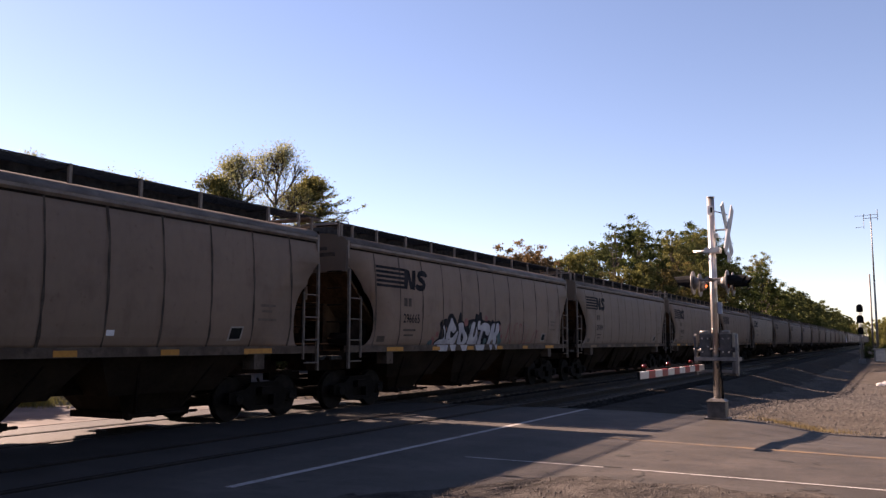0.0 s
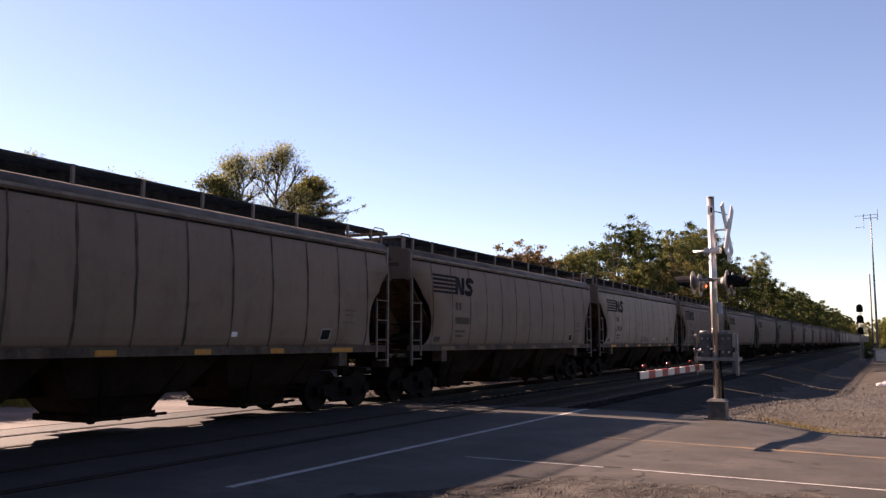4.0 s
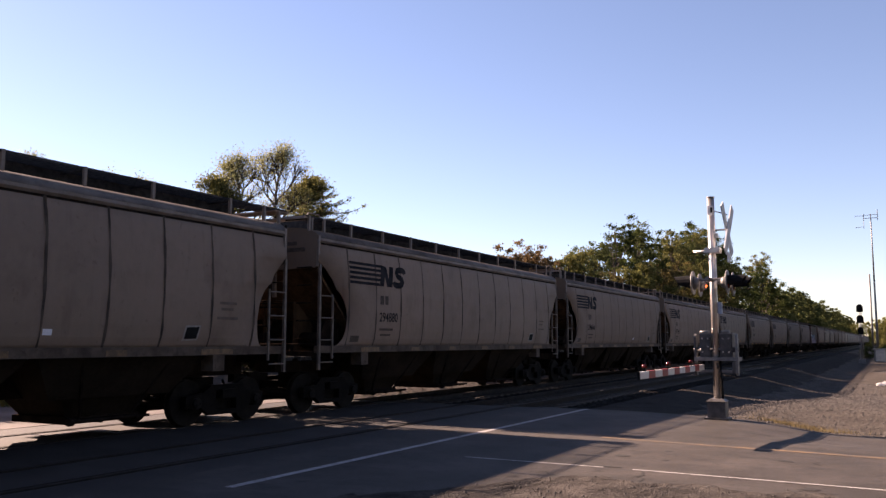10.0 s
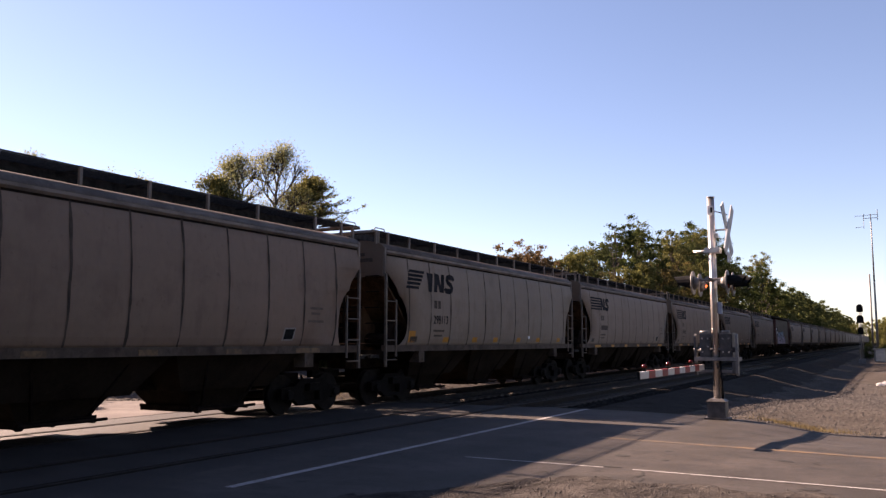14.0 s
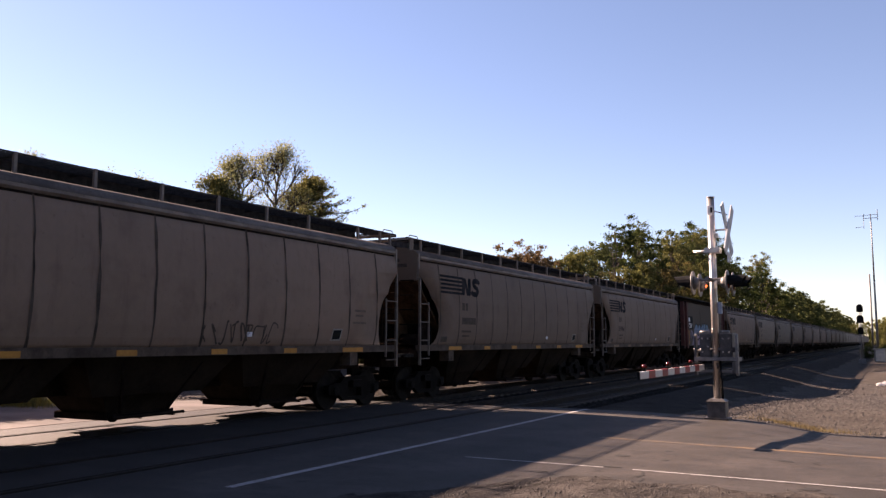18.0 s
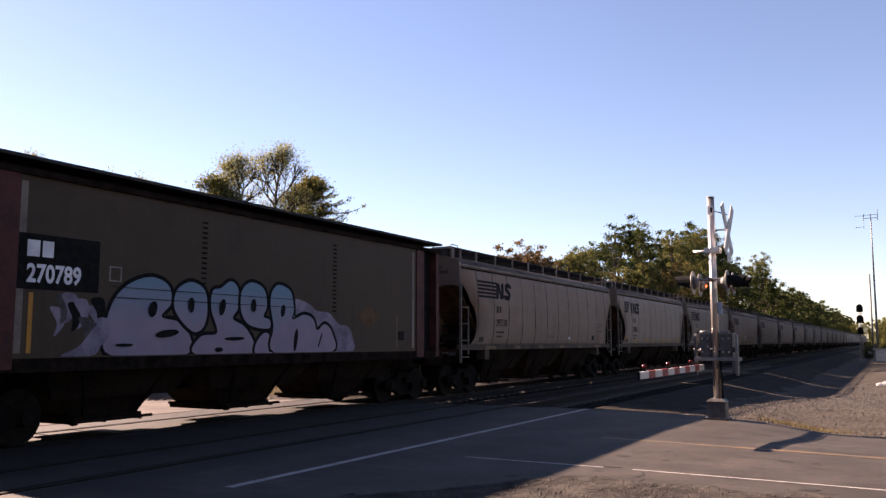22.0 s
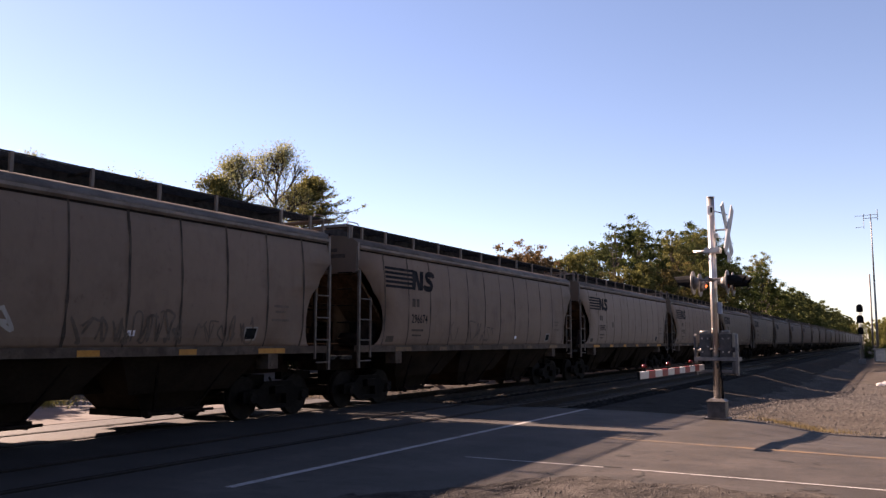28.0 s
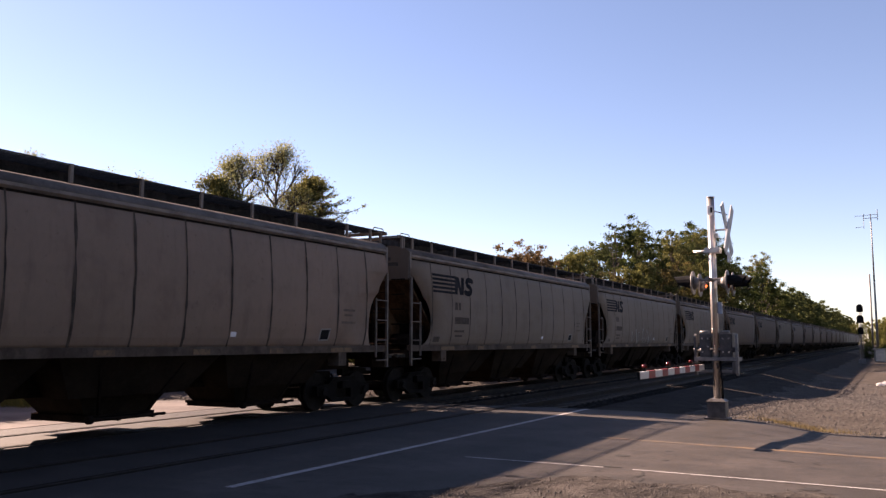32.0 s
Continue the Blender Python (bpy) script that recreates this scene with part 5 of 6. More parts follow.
            tube(bm, (x, y, 3.05), (x - face * 0.12, y, 3.05), 0.16, 20, 0.1)
            part("housing", bm, M_HOUSING, lamp)
    part("number_plate", one_box(-0.06, 0.06, -0.092, -0.086, 4.62, 4.84), M_BOARD, sg, "small white plate with a dark bar")
    part("plate_bar", one_box(0.0, 0.05, -0.096, -0.092, 4.68, 4.8), M_BLACK, sg)
    part("side_box", one_box(0.085, 0.17, -0.06, 0.06, 2.36, 2.62), M_SHED, sg, "small blue-grey box on the mast")
    part("bell_bracket", one_box(0.085, 0.14, -0.05, 0.05, 4.1, 4.2), M_ALU, sg)
    gm = part("gate_mechanism", one_box(-0.34, -0.09, -0.05, 0.36, 1.38, 1.9), M_BOX, sg, "grey weathered gate mechanism housing")
    part("cover", one_box(-0.36, -0.085, -0.07, 0.38, 1.9, 1.93), M_GALV, gm)
    part("door", one_box(-0.31, -0.12, -0.075, -0.05, 1.44, 1.86), M_BOX, gm)
    part("relay_box", one_box(0.1, 0.37, -0.05, 0.36, 1.38, 1.9), M_BOX, gm)
    part("relay_cover", one_box(0.085, 0.39, -0.07, 0.38, 1.9, 1.93), M_GALV, gm)
    part("relay_door", one_box(0.13, 0.34, -0.075, -0.05, 1.44, 1.86), M_BOX, gm)
    for x in (-0.25, 0.2):
        part("lid_clamp", one_tube((x - 0.07, -0.05, 1.95), (x + 0.11, -0.05, 1.95), 0.032, 8), M_GALV, gm)
    part("platform", one_box(-0.46, 0.5, -0.13, 0.4, 1.3, 1.38), M_GALV, gm)
    part("hub", one_tube((-0.48, 0, 1.55), (0.5, 0, 1.55), 0.06, 12), M_BOX, gm)
    for x in (-0.44, 0.46):
        bm = quick()
        arc = [(0.09 * math.cos(a), 0.09 * math.sin(a)) for a in (0.0, 0.5, 1.05, 1.57, 2.1, 2.64, 3.1416)]
        prism(bm, [(u, 1.82 + v) for u, v in arc] + [(-u, 1.06 - v) for u, v in arc], "x", x - 0.025, x + 0.025)
        part("gate_yoke", bm, M_GALV if x > 0 else M_BOX, gm, "rounded steel yoke of the gate arm")
    part("counterweight", one_box(0.36, 0.43, -0.1, 0.3, 1.02, 1.28), M_BOX, gm)
    part("cross_bar", one_box(-0.41, 0.43, -0.06, 0.0, 1.04, 1.1), M_GALV, gm)
    # gold highlight on the mechanism, put in as a coloured plate
    part("warning_tag", one_box(0.02, 0.07, -0.1, -0.096, 1.12, 1.26), M_LINEY, gm, "small yellow plate for a gold highlight")
    for k in range(8):
        x = -0.32 + 0.055 * k if k < 4 else -0.1 + 0.06 * k
        part("bolt", one_tube((x, -0.06, 1.93), (x, -0.06, 1.975), 0.016, 6), M_ALU, gm)
    for x, z in ((-0.28, 1.8), (-0.16, 1.8), (-0.28, 1.5), (-0.16, 1.62), (0.17, 1.8), (0.3, 1.8), (0.17, 1.5), (0.3, 1.5)):
        part("latch", one_tube((x, -0.075, z), (x, -0.1, z), 0.018, 8), M_ALU, gm)
    part("conduit", one_tube((0.13, 0.0, 0.1), (0.1, -0.05, 1.3), 0.028, 8), M_BLACK, sg)
    arm = part("gate_arm", one_box(-0.285, -0.245, -5.64, -0.1, 1.095, 1.22), M_BOARD, sg, "white gate arm with red stripes")
    part("arm_end", one_box(-0.287, -0.243, -5.66, -5.64, 1.093, 1.222), M_BLACK, arm)
    for k in range(5):
        y = -5.04 + 0.98 * k
        part("stripe", one_box(-0.288, -0.242, y, y + 0.44, 1.092, 1.223), M_RED, arm)
    part("cable", one_tube((-0.265, -5.3, 1.25), (-0.265, -0.2, 1.26), 0.012, 6), M_BLACK, arm)
    for y in (-5.28, -3.5, -1.47):
        bm = quick()
        tube(bm, (-0.3, y, 1.305), (-0.22, y, 1.31), 0.034, 14)
        lm = part("arm_lamp", bm, M_LENS, arm, "small red lamp on the arm")
        part("foot", one_box(-0.285, -0.245, y - 0.025, y + 0.025, 1.22, 1.28), M_BLACK, lm)
    return sg


crossing_signal()


def rail_signal():
    x, y = -3.3, 118.0
    z0 = height(x, y)
    sg = thing("rail_signal", (x, y, z0), "tall railway signal with three dark heads", "rail signal")
    top = 6.35 - z0
    part("mast", one_tube((0, 0, 0), (0, 0, top - 1.0), 0.09, 10), M_GALV, sg)
    for z, w in ((top - 0.45, 0.38), (top - 1.85, 0.4), (top - 3.25, 0.3)):
        bm = quick()
        arch = [(w * math.cos(a), z + 0.1 + w * math.sin(a)) for a in (0.0, 0.4, 0.8, 1.2, 1.57, 1.94, 2.34, 2.74, 3.1416)]
        prism(bm, arch + [(-w, z - 0.5), (w, z - 0.5)], "y", -0.15, -0.12)
        box(bm, -0.2, 0.2, -0.12, 0.25, z - 0.35, z + 0.35)
        hd = part("head", bm, M_BLACK, sg, "black arched signal head")
        for dz in (-0.25, 0.15):
            part("hood", one_tube((0, -0.15, z + dz), (0, -0.5, z + dz), 0.13, 10), M_BLACK, hd)
    bm = quick()
    for s in (-0.2, 0.2):
        tube(bm, (s, 0.3, 0), (s, 0.3, top - 1), 0.03, 6)
    for k in range(16):
        tube(bm, (-0.2, 0.3, 0.3 * k + 0.4), (0.2, 0.3, 0.3 * k + 0.4), 0.015, 5)
    part("ladder", bm, M_GALV, sg)
    part("base", one_box(-0.4, 0.4, -0.4, 0.4, 0, 0.5), M_GALV, sg)
    cab = thing("equipment_cabinet", (x + 2.0, y + 10, height(x, y) - 0.02), "grey trackside equipment cabinet", "cabinet")
    part("body", one_box(-0.8, 0.8, -0.6, 0.6, 0, 1.7), M_GALV, cab)
    part("roof", one_box(-0.9, 0.9, -0.7, 0.7, 1.7, 1.8), M_ALU, cab)
    part("door", one_box(-0.6, 0.6, -0.63, -0.6, 0.1, 1.6), M_ALU, cab)


rail_signal()


def radio_tower():
    x, y = -2.0, 160.0
    z0 = height(x, y)
    tw = thing("radio_mast", (x, y, z0), "slender steel radio mast with small antennas", "radio mast")
    top = 24.6
    bm = quick()
    tube(bm, (0, 0, 0), (0, 0, 13), 0.22, 8, 0.14)
    tube(bm, (0, 0, 13), (0, 0, top), 0.14, 8, 0.08)
    part("mast", bm, M_GALV, tw)
    part("lower_mast", one_tube((-0.7, 0, 0), (-0.7, 0, 14.2), 0.14, 8), M_GALV, tw)
    aa = part("antenna_arm", one_tube((-1.1, 0, top - 0.2), (1.05, 0, top - 0.2), 0.05, 6), M_GALV, tw)
    part("lower_bar", one_tube((-1.1, 0, top - 0.75), (1.05, 0, top - 0.75), 0.05, 6), M_GALV, aa)
    for xx, a, b in ((-1.1, -0.95, 0.25), (0.0, -0.9, 0.2), (1.05, -0.95, 0.85)):
        part("dipole", one_tube((xx, 0, top - 0.2 + a), (xx, 0, top - 0.2 + b), 0.06, 6), M_GALV, aa)
    for z in (top - 0.3, top - 2.25):
        part("side_arm", one_tube((-2.35, 0, z), (-1.1, 0, z), 0.035, 6), M_GALV, aa)
        part("whip", one_tube((-2.35, 0, z - 0.18), (-2.35, 0, z + 0.18), 0.03, 6), M_GALV, aa)
    part("hanger", one_tube((-1.1, 0, top - 2.5), (-1.1, 0, top - 0.95), 0.035, 6), M_GALV, aa)


radio_tower()


# ---- trees ----
def crown_of(tr, mid, u, w, s, leaf):
    """The leaves of a crown: one pointed blade at each place, drawn out along u and w."""
    count = len(mid)
    quad = np.stack([mid - u * s * 0.5, mid + w * s * 0.32, mid + u * s * 0.5, mid - w * s * 0.32], axis=1).reshape(-1, 3)
    me = bpy.data.meshes.new("crown")
    me.from_pydata(quad.tolist(), [], np.arange(count * 4).reshape(-1, 4).tolist())
    me.materials.append(leaf)
    part("crown", me, None, tr)["kind"] = "stuff"


def unit(v):
    return v / np.linalg.norm(v, axis=1)[:, None]


def tree(seed, tall, wide, leaf, low=0.25, leaves=5200, size=0.3, name="tree", label="", mass=0.14, ragged=0.4):
    """A tapered trunk with limbs, each ending in a few dense masses of leaves that shade one another."""
    rnd = random.Random(seed)
    rng = np.random.default_rng(seed)
    tr = thing(name, (0, 0, 0), label, "tree", "trees beyond the railway")
    bm = quick()
    p = Vector((0, 0, -0.3))
    r = 0.018 * tall + 0.05
    spine = [p.copy()]
    for i in range(7):
        q = p + Vector((rnd.uniform(-0.25, 0.25), rnd.uniform(-0.25, 0.25), tall * 0.9 / 7))
        tube(bm, p, q, r, 7, r * 0.83)
        p, r = q, r * 0.83
        spine.append(p.copy())
    masses = []
    n = int(14 + tall)
    for k in range(n):
        u = low + (0.95 - low) * (k + rnd.random()) / n
        a = k * 2.399 + rnd.uniform(-0.5, 0.5)
        belly = math.sin(math.pi * min(1, max(0.06, (u - low + 0.14) / (1.13 - low)))) ** 0.7
        reach = wide * belly * rnd.uniform(1 - 1.5 * ragged, 1 + 0.3 * ragged)
        base = spine[min(7, max(1, int(u * 6.2)))]
        e = Vector((spine[4].x + math.cos(a) * reach, spine[4].y + math.sin(a) * reach, tall * u * rnd.uniform(0.95, 1.0)))
        mid = base.lerp(e, 0.5) + Vector((0, 0, -0.06 * reach))
        tube(bm, base, mid, 0.006 * tall + 0.02, 5, 0.05)
        tube(bm, mid, e, 0.05, 5, 0.015)
        for j in range(9):
            d = Vector((rnd.gauss(0, 1), rnd.gauss(0, 1), rnd.gauss(0, 1)))
            masses.append((*(mid.lerp(e, 0.3 + 0.8 * rnd.random()) + d * 0.15 * wide), rnd.uniform(0.35, 1.1) * (0.8 * mass * wide + 0.2)))
    part("trunk", bm, M_BARK, tr)
    c = np.array(masses)
    pick = rng.choice(len(c), leaves, p=c[:, 3] ** 2 / (c[:, 3] ** 2).sum())
    d = unit(rng.normal(size=(leaves, 3)) + np.array([0, 0, 0.35]))
    mid = c[pick, :3] + d * (c[pick, 3] * np.abs(rng.normal(0.62, 0.42, leaves)))[:, None] * np.array([1, 1, 0.7])
    face = unit(d + 0.9 * rng.normal(size=(leaves, 3)))
    u = unit(np.cross(face, rng.normal(size=(leaves, 3))))
    crown_of(tr, mid, u, np.cross(face, u), (size * rng.uniform(0.5, 1.15, leaves))[:, None], leaf)
    return tr


def twig_tree(seed, fork, reach, leaf, label, per_tip=16, size=0.17, spread=0.62, lean=0.0, depth=5, ends=0.3):
    """An airy tree: a leaning trunk that forks again and again, with thin leaves round its twigs."""
    rnd = random.Random(seed)
    rng = np.random.default_rng(seed)
    tr = thing("tree", (0, 0, 0), label, "tree", "trees beyond the railway")
    bm = quick()
    foot = Vector((0, -lean, -0.3))
    top = Vector((0, 0, fork))
    tube(bm, foot, foot.lerp(top, 0.6), 0.3, 8, 0.2)
    tube(bm, foot.lerp(top, 0.6), top, 0.2, 8, 0.14)
    tips = []

    def grow(p, d, length, r, left):
        q = p + d * length
        tube(bm, p, q, r, 5, r * 0.62)
        if left == 0:
            tips.append(q)
            return
        if left < 3:
            tips.append(p.lerp(q, 0.7))
        for k in range(4 if left > 1 else 3):
            a = Vector((rnd.gauss(0, 1), rnd.gauss(0, 1), rnd.gauss(0, 0.8))).normalized()
            way = (d + a * spread * rnd.uniform(0.6, 1.3) + Vector((0, 0, 0.1))).normalized()
            grow(q if k else p.lerp(q, 0.65), way, length * rnd.uniform(0.6, 0.85), r * 0.62, left - 1)

    crest = top + Vector((0, 0.12 * lean, 1.5 * reach))
    tube(bm, top, crest, 0.13, 7, 0.08)
    for k in range(8):
        a = 2.4 * k + rnd.uniform(-0.3, 0.3)
        start = top.lerp(crest, (k / 7) ** 0.8 - 0.3 * (k < 2))
        flat = 1.0 - 0.75 * k / 7
        grow(start, Vector((flat * math.cos(a), flat * math.sin(a), 0.55 + 0.5 * k / 7)).normalized(), reach * (1.0 - 0.25 * k / 7), 0.08, depth - 2 if k < 7 else depth - 1)
    part("trunk", bm, M_BARK, tr, "dark forking trunk and twigs")
    t = np.array([[*q] for q in tips])
    n = len(t) * per_tip
    mid = np.repeat(t, per_tip, axis=0) + rng.normal(size=(n, 3)) * ends
    u = unit(rng.normal(size=(n, 3)))
    crown_of(tr, mid, u, unit(np.cross(u, rng.normal(size=(n, 3)))), (size * rng.uniform(0.5, 1.1, n))[:, None], leaf)
    return tr


def spruce(seed, tall, wide, leaf, label, bare=0.5):
    """A conifer with long separate boughs, the needles in tight sprays along them and the tips turned up."""
    rnd = random.Random(seed)
    rng = np.random.default_rng(seed)
    tr = thing("conifer", (0, 0, 0), label, "tree", "trees beyond the railway")
    bm = one_tube((0, 0, -0.3), (0, 0, tall), 0.28, 8, 0.03)
    sprays = []
    for k in range(40):
        u = bare + (0.985 - bare) * k / 40
        a = k * 2.4 + rnd.uniform(-0.4, 0.4)
        reach = wide * (1 - u) ** 0.8 * rnd.uniform(0.55, 0.95)
        b = Vector((0, 0, tall * u))
        out = Vector((math.cos(a), math.sin(a), 0))
        across = Vector((-out.y, out.x, 0))
        last = b
        for j in range(1, 7):
            w = j / 6
            q = b + out * reach * w + Vector((0, 0, reach * (0.45 * w - 0.95 * w * w + 0.75 * w ** 3)))
            tube(bm, last, q, 0.05 * (1.1 - w) + 0.012, 5, 0.05 * (1.0 - w) + 0.01)
            for side_way in (-1, 1):
                twig = (0.25 + 0.2 * reach * (1 - w)) * rnd.uniform(0.6, 1.1)
                for m in range(3):
                    sprays.append([*(last.lerp(q, rnd.random()) + across * side_way * twig * m / 3 + out * 0.4 * twig * m / 3 - Vector((0, 0, 0.12 * m * twig)))])
            last = q
    part("trunk", bm, M_BARK, tr)
    t = np.array(sprays)
    n = len(t) * 7
    mid = np.repeat(t, 7, axis=0) + rng.normal(size=(n, 3)) * np.array([0.10, 0.10, 0.05])
    u = unit(rng.normal(size=(n, 3)))
    crown_of(tr, mid, u, unit(np.cross(u, rng.normal(size=(n, 3)))), (0.13 * rng.uniform(0.6, 1.2, n))[:, None], leaf)
    return tr


GREEN, YELLOW, BROWN, DARK = M_LEAF


def place(proto, spots):
    first = True
    for x, y, turn, scale in spots:
        m = pose(x, y, height(x, y), 0, 0, turn)
        if first:
            proto.scale = (scale,) * 3
            proto.matrix_basis = m @ Matrix.Diagonal((scale, scale, scale, 1))
            first = False
        else:
            ob = copy_thing(proto, m)
            ob.scale = (scale,) * 3


# the group beyond the lane: airy trees and a spruce
place(twig_tree(1, 10.6, 1.5, M_LEAF_PALE, "airy green tree with thin autumn leaves", lean=1.6, per_tip=8, size=0.14, ends=0.3, spread=0.75), [(-38, 46.0, 0, 0.985)])
place(twig_tree(12, 9.7, 1.3, M_LEAF_PALE, "yellow-green tree with thin leaves beyond the track", lean=-0.8, per_tip=9, size=0.14, ends=0.3, spread=0.75), [(-38.5, 43.0, 20, 0.99)])
place(twig_tree(22, 8.6, 1.05, M_LEAF_OLIVE, "small olive green tree with thin leaves beyond the track", per_tip=13, size=0.15, ends=0.22), [(-38, 40.6, 0, 0.98), (-37.5, 48.8, 150, 1.08)])
place(twig_tree(2, 9.6, 0.8, M_LEAF_PALE, "slim tree with thin pale leaves", per_tip=9, depth=4, size=0.13, ends=0.22), [(-39, 35.4, 0, 0.93), (-46, 38.6, 80, 1.05), (-46, 32.0, 200, 1.06)])
place(spruce(3, 14.4, 14.5, M_LEAF_OLIVE, "dark green conifer with long drooping boughs", 0.72), [(-38.5, 51.0, 0, 1.0)])
# the wood along the line, its tops rising from the brown trees to the tall ones and falling off beyond
place(tree(4, 10.0, 3.0, BROWN, 0.12, 19000, 0.24, label="russet brown autumn tree beyond the track", ragged=0.3), [(-26, 59.5, 0, 0.9), (-26.5, 63.5, 60, 0.97), (-27, 67.5, 130, 0.98)])
place(tree(5, 10.0, 3.0, YELLOW, 0.1, 18000, 0.23, label="leafy yellow-green tree beyond the track"), [(-25, 69, 0, 0.97), (-25.5, 74, 35, 1.07), (-22.5, 83, 205, 0.95), (-22.5, 89, 140, 1.08), (-22, 110, 200, 1.1), (-22, 131, 20, 1.15)])
place(tree(16, 10.0, 3.0, M_LEAF_RUST, 0.1, 15000, 0.2, label="brownish yellow autumn tree beyond the track"), [(-22.5, 76, 70, 0.85), (-22.5, 95, 100, 1.08), (-22.5, 101, 250, 1.15), (-22, 120, 260, 1.1)])
place(tree(6, 13.0, 3.3, GREEN, 0.15, 16000, 0.2, label="tall green tree with an uneven crown", ragged=0.5), [(-26.5, 78.5, 0, 0.91), (-26.5, 85, 90, 1.0), (-26, 96, 220, 1.28), (-24, 113, 160, 1.28), (-24, 150, 300, 1.3)])
place(tree(7, 16.5, 3.8, DARK, 0.15, 22000, 0.25, label="tall dark green tree with ragged top beyond the track", ragged=0.5), [(-26, 91.5, 0, 0.96), (-26, 103, 70, 0.95), (-26, 120, 10, 1.13), (-26, 130, 130, 1.2), (-26, 139, 190, 1.28), (-26, 150, 250, 1.3), (-25, 163, 330, 1.06), (-24, 174, 30, 1.0), (-24, 188, 80, 1.12), (-24, 203, 140, 1.04)])
place(tree(15, 16.0, 3.2, M_LEAF_OLIVE, 0.15, 16000, 0.22, label="tall olive green tree with thinning leaves", ragged=0.5), [(-25, 108, 0, 1.02), (-24.5, 117, 60, 1.12), (-25, 192, 120, 1.38), (-24.5, 212, 200, 1.1)])
place(tree(8, 14.0, 5.0, GREEN, 0.05, 18000, 0.46, label="broad green tree beside the track"), [(-25, 228 + 19 * i, 50 * i, (1.15, 1.06, 1.22, 1.3, 1.14)[i % 5]) for i in range(0, 24)])
place(tree(9, 13.0, 5.0, YELLOW, 0.05, 13000, 0.42, label="broad olive green tree beside the gravel"), [(-0.6, 232, 0, 0.62), (0.5, 250, 70, 0.7), (1.5, 275, 140, 0.85)] + [(-19 + 6 * i, 560 + 20 * (i % 3), 40 * i, 1.0 + 0.12 * (i % 4)) for i in range(12)])
bare = thing("bare_tree", (-25.5, 86.0, height(-25.5, 86.0)), "leafless grey dead tree among green ones", "tree", "trees beyond the railway")
bm = one_tube((0, 0, 0), (0.1, 0.4, 9.0), 0.16, 7, 0.08)
brnd = random.Random(31)
for k in range(9):
    z = 7.0 + 0.55 * k
    q = Vector((0.1, 0.4, min(9.0, z)))
    e = q + Vector((brnd.uniform(-1, 1), brnd.uniform(-1.6, 1.6), brnd.uniform(2.2, 4.4)))
    tube(bm, q, e, 0.06, 5, 0.02)
    for j in range(4):
        f = q.lerp(e, brnd.uniform(0.4, 0.9))
        tube(bm, f, f + Vector((brnd.uniform(-0.7, 0.7), brnd.uniform(-0.8, 0.8), brnd.uniform(0.4, 1.3))), 0.022, 4, 0.008)
part("trunk", bm, M_BARK, bare)

# unseen woods added behind the camera, closing the place to dim the skylight
place(tree(10, 16.0, 5.2, M_THICKET, 0.05, 6000, 0.5, label="unseen dark green tree added to block skylight"), [(12 + 4 * (i % 2), -40 + 7.5 * i, 67 * i, 0.95 + 0.08 * (i % 3)) for i in range(46) if not 8 < i < 14] + [(-40 + 7 * i, -24 - 4 * (i % 2), 31 * i, 1.0) for i in range(7)])
# thicket beyond the far road, its first two rows added to shade the lane
place(tree(11, 6.0, 3.2, M_THICKET, 0.02, 9000, 0.34, label="low dark green thicket beyond the tracks"), [(-28.7 - 1.2 * (i % 2), 0.6 + 1.7 * i, 40 * i, 1.12 + 0.1 * (i % 2)) for i in range(9)] + [(-31.6 - 1.2 * (i % 2), 0.6 + 1.7 * i, 70 * i, 1.32 + 0.08 * (i % 2)) for i in range(9)] + [(-33 - 3 * (i % 3), 14 + 2.6 * i, 50 * i, 0.85 + 0.15 * (i % 4)) for i in range(30)] + [(-19.6 - 1.5 * (i % 2), 36.0 + 2.6 * i, 77 * i, 0.62 + 0.08 * (i % 3)) for i in range(26)])


# ---- stones, grass and small things ----
def stones(name, count, seed, area, size, material, label):
    """Loose stones, each a small uneven block, lying on the ground."""
    rng = np.random.default_rng(seed)
    base = np.array([(1, 0, 0), (0, 1, 0), (-1, 0, 0), (0, -1, 0), (0, 0, 0.7), (0, 0, -0.4)], float)
    tri = np.array([(0, 1, 4), (1, 2, 4), (2, 3, 4), (3, 0, 4), (1, 0, 5), (2, 1, 5), (3, 2, 5), (0, 3, 5)])
    x0, x1, y0, y1 = area
    x = rng.uniform(x0, x1, count)
    y = y0 + (y1 - y0) * rng.random(count) ** 1.6
    keep = [(a, b) for a, b in zip(x, y) if b > road_far(a) + 0.1]
    vs, fs = [], []
    for k, (a, b) in enumerate(keep):
        s = size[0] + (size[1] - size[0]) * rng.random() ** 2
        s *= 1 + 0.02 * (b - y0)
        v = base * s * rng.uniform(0.6, 1.2, (6, 3))
        c, d = math.cos(k), math.sin(k)
        v = np.stack([v[:, 0] * c - v[:, 1] * d, v[:, 0] * d + v[:, 1] * c, v[:, 2]], 1)
        z = height(a, b) if a > -7.4 else max(height(a, b), -0.21 - max(0.0, (a + 7.9)) * 0.5 if a > -7.9 else -0.21)
        vs.append(v + (a, b, z))
        fs.append(tri + 6 * k)
    me = bpy.data.meshes.new(name)
    me.from_pydata(np.concatenate(vs).tolist(), [], np.concatenate(fs).tolist())
    me.materials.append(material)
    tagged(new(name, me), label, "gravel", kind="stuff")


stones("gravel", 22000, 5, (-7.0, 2.6, 18.0, 62.0), (0.014, 0.046), M_STONE, "loose grey gravel stones beside the track")
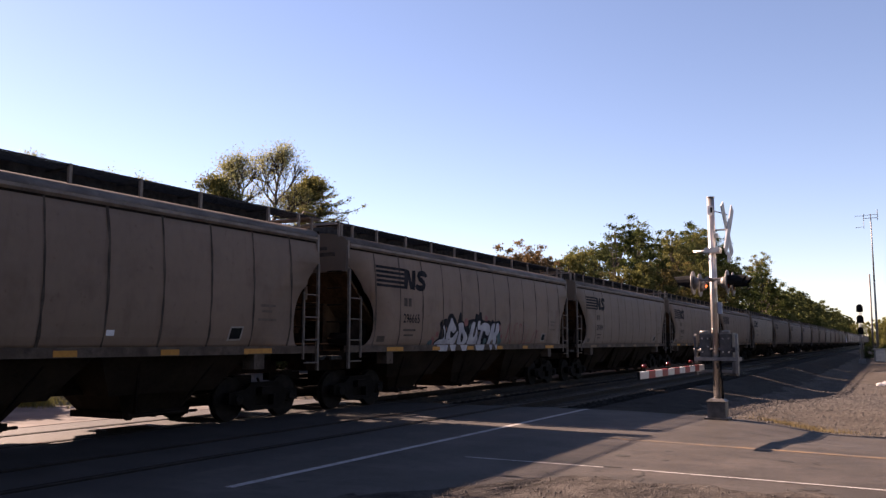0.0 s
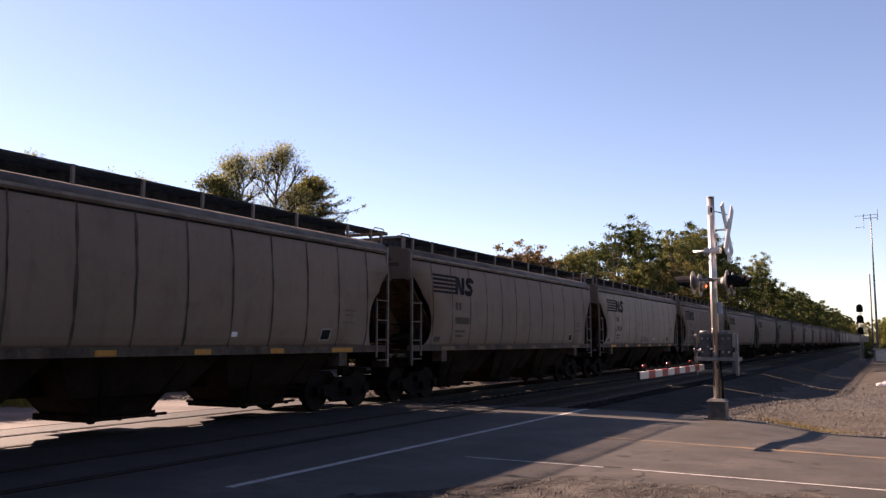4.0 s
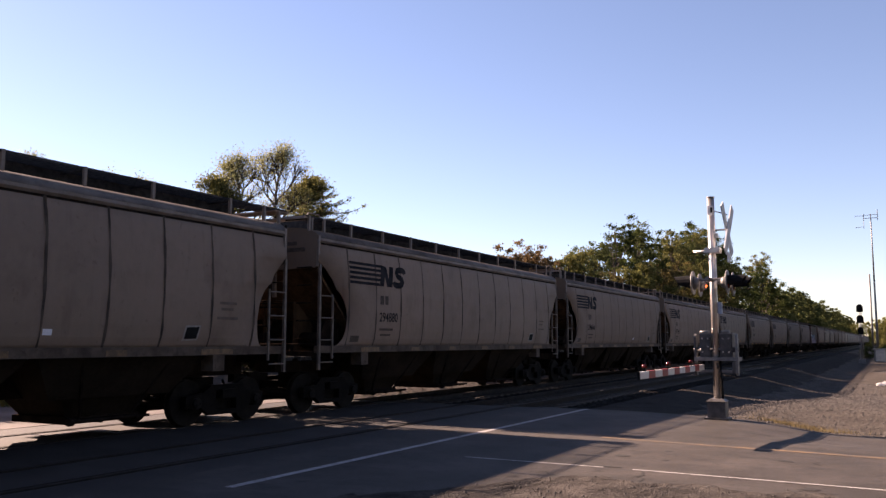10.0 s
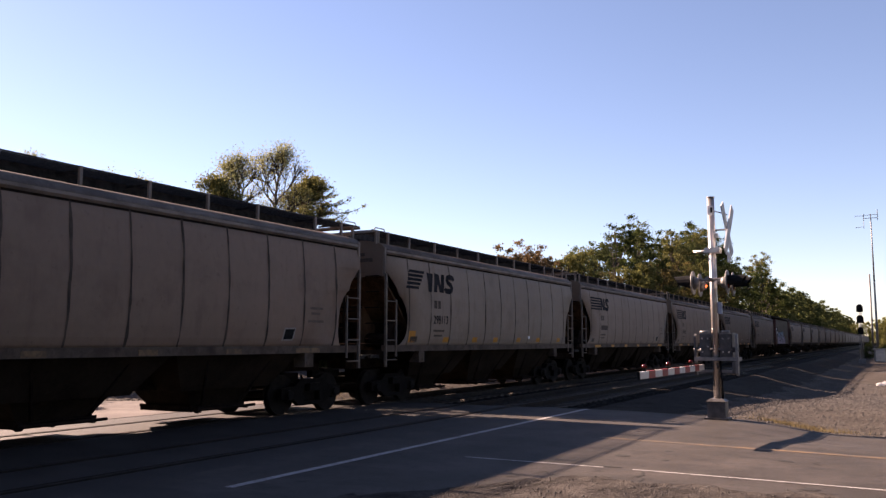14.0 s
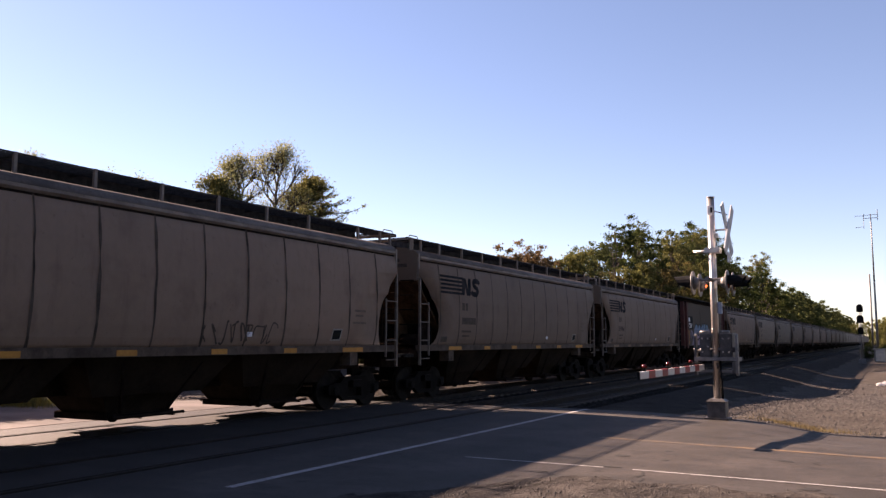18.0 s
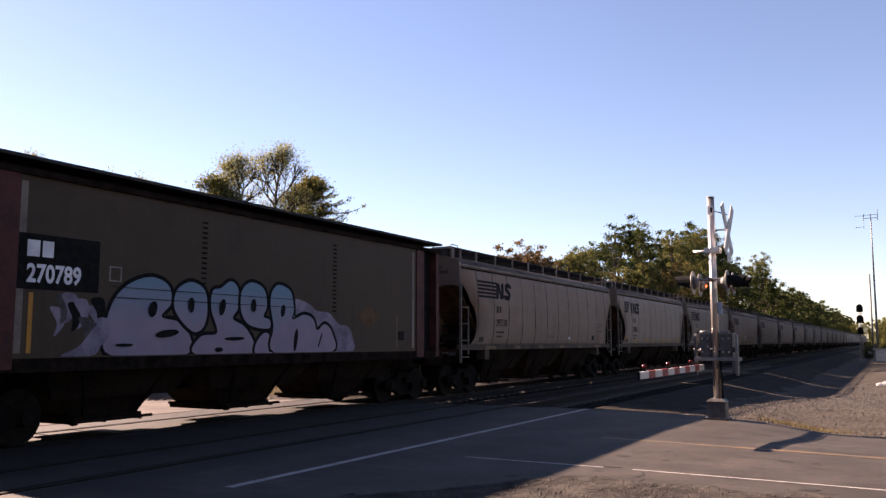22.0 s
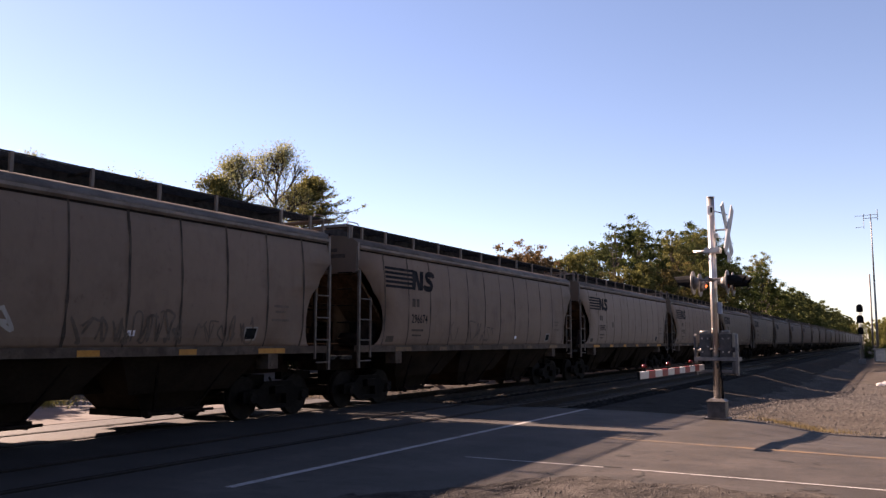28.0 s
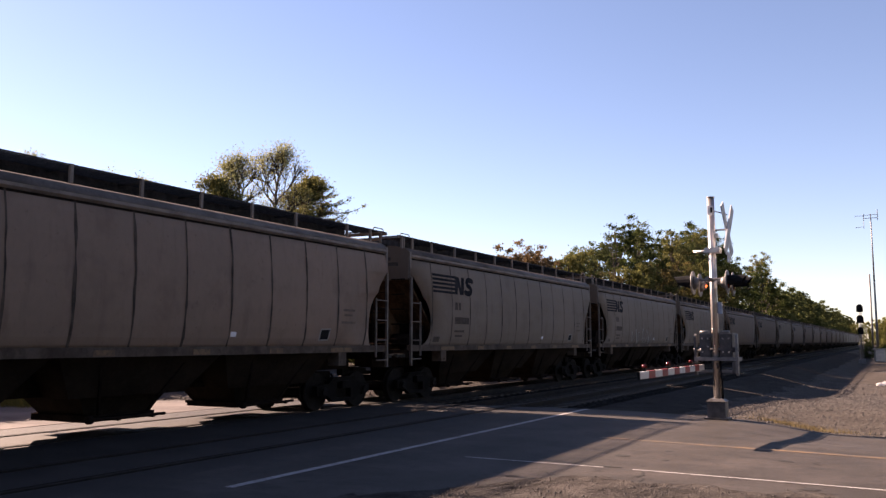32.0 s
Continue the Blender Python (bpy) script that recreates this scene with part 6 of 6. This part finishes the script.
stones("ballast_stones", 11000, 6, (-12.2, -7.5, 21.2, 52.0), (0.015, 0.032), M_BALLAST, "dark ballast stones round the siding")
stones("far_gravel", 3500, 7, (-26.0, -15.6, 16.0, 32.0), (0.02, 0.07), M_STONE, "pale gravel beyond the tracks")


def blades(name, spots, seed, material, label):
    rng = np.random.default_rng(seed)
    vs, fs = [], []
    for x, y, spread, tall, count in spots:
        for k in range(count):
            a, b = x + rng.normal() * spread, y + rng.normal() * spread * 0.5
            z, h, t = height(a, b), tall * rng.uniform(0.4, 1.1), rng.uniform(0, 6.28)
            dx, dy = math.cos(t) * 0.008, math.sin(t) * 0.008
            i = len(vs)
            vs += [(a - dx, b - dy, z), (a + dx, b + dy, z), (a + rng.normal() * h * 0.4, b + rng.normal() * h * 0.4, z + h)]
            fs.append((i, i + 1, i + 2))
    me = bpy.data.meshes.new(name)
    me.from_pydata(vs, [], fs)
    me.materials.append(material)
    tagged(new(name, me), label, "grass", kind="stuff")


def pebbles():
    """Grit and crumbs scattered over the near shoulder."""
    rng = np.random.default_rng(9)
    base = np.array([(1, 0, 0), (0, 1, 0), (-1, 0, 0), (0, -1, 0), (0, 0, 0.7)], float)
    tri = np.array([(0, 1, 4), (1, 2, 4), (2, 3, 4), (3, 0, 4)])
    vs, fs = [], []
    for k in range(5200):
        a, b = rng.uniform(-4.6, 1.5), 7.6 + 2.0 * rng.random() + 0.4 * rng.normal()
        s = 0.005 + 0.016 * rng.random() ** 3
        v = base * s * rng.uniform(0.6, 1.3, (5, 3))
        vs.append(v + (a, b, road_z(a, b) + 0.014))
        fs.append(tri + 5 * k)
    me = bpy.data.meshes.new("grit")
    me.from_pydata(np.concatenate(vs).tolist(), [], np.concatenate(fs).tolist())
    me.materials.append(M_STONE)
    tagged(new("grit", me), "grit and crumbs of asphalt on the shoulder", "grit", kind="stuff")


pebbles()
blades("dry_grass", [(-1.9, 20.9, 0.4, 0.14, 600), (-1.3, 20.5, 0.35, 0.09, 160), (-2.4, 21.3, 0.35, 0.08, 140), (-17.5, 22.5, 1.2, 0.15, 900), (-19.5, 24.5, 1.6, 0.2, 900)], 3, M_DRYGRASS, "tufts of dry yellow grass on gravel")
blades("green_grass", [(-20.5, 14.6, 0.7, 0.45, 1600), (-22.5, 15.5, 1.0, 0.5, 1400), (-27.5, 19.5, 1.5, 0.5, 1500)], 4, M_LEAF[1], "sunlit yellow-green weeds beyond the road")


def boulder(x, y, r, tall, seed, label):
    bm = quick()
    bmesh.ops.create_icosphere(bm, subdivisions=2, radius=1)
    for v in bm.verts:
        k = 1 + 0.35 * noise.noise(v.co * 1.3 + Vector((seed, 0, 0)))
        v.co = Vector((v.co.x * r * k, v.co.y * r * k, max(-0.2, v.co.z) * tall * k))
    ob = single("boulder", bm, M_ROCK, label, "boulder", "pale boulders")
    ob.location = (x, y, height(x, y))


for i, (x, y, r, tall) in enumerate(((-16.6, 30.2, 0.32, 0.55), (-17.4, 34.6, 0.35, 0.5), (-19.2, 28.0, 0.45, 0.45))):
    boulder(x, y, r, tall, i, "pale whitish boulder in dry grass")
for i in range(7):
    boulder(-0.75 + 0.22 * i, 60.0 + 0.8 * (i % 3), 0.22 + 0.05 * (i % 3), 0.22, 10 + i, "pale rock on the gravel lot")

shed = thing("utility_shed", (0.4, 170, height(0.4, 170)), "pale blue-grey utility shed by the radio mast", "shed")
part("wall", one_box(-1.0, 2.5, -1.5, 1.5, 0, 2.4), M_SHED, shed)
part("roof", one_box(-1.2, 2.7, -1.7, 1.7, 2.4, 2.6), M_GALV, shed)
part("door", one_box(0.2, 1.1, -1.54, -1.5, 0.0, 2.0), M_GALV, shed)
place(tree(14, 3.0, 1.6, DARK, 0.02, 3000, 0.2, name="bush", label="low dark bush at the mast foot"), [(-3.4, 150, 0, 0.9), (-1.0, 148, 90, 0.8)])


# ---- movement ----
def motions():
    for n, car in CARS.items():
        walk(car, [(t, pose(TRACK, train_y(n, t), 0)) for t in (0, 0.5, 1, 1.5, 2, 2.5, *range(3, 33))])
    # the wheelsets roll; those that sit alike in their trucks share one action
    rolled = {}
    for car in CARS.values():
        for ob in car.children_recursive:
            if not ob.name.startswith("wheelset"):
                continue
            key = ob.location.y > 0
            if key not in rolled:
                x, y, z = ob.location
                walk(ob, [(k / FPS, pose(x, y, z, math.degrees((train_y(0, 0) - train_y(0, k / FPS)) / WHEEL_R))) for k in range(32 * FPS + 1)])
                rolled[key] = ob.animation_data
            else:
                ob.rotation_mode = "QUATERNION"
                ob.animation_data_create()
                ob.animation_data.action = rolled[key].action
                ob.animation_data.action_slot = rolled[key].action_slot


motions()
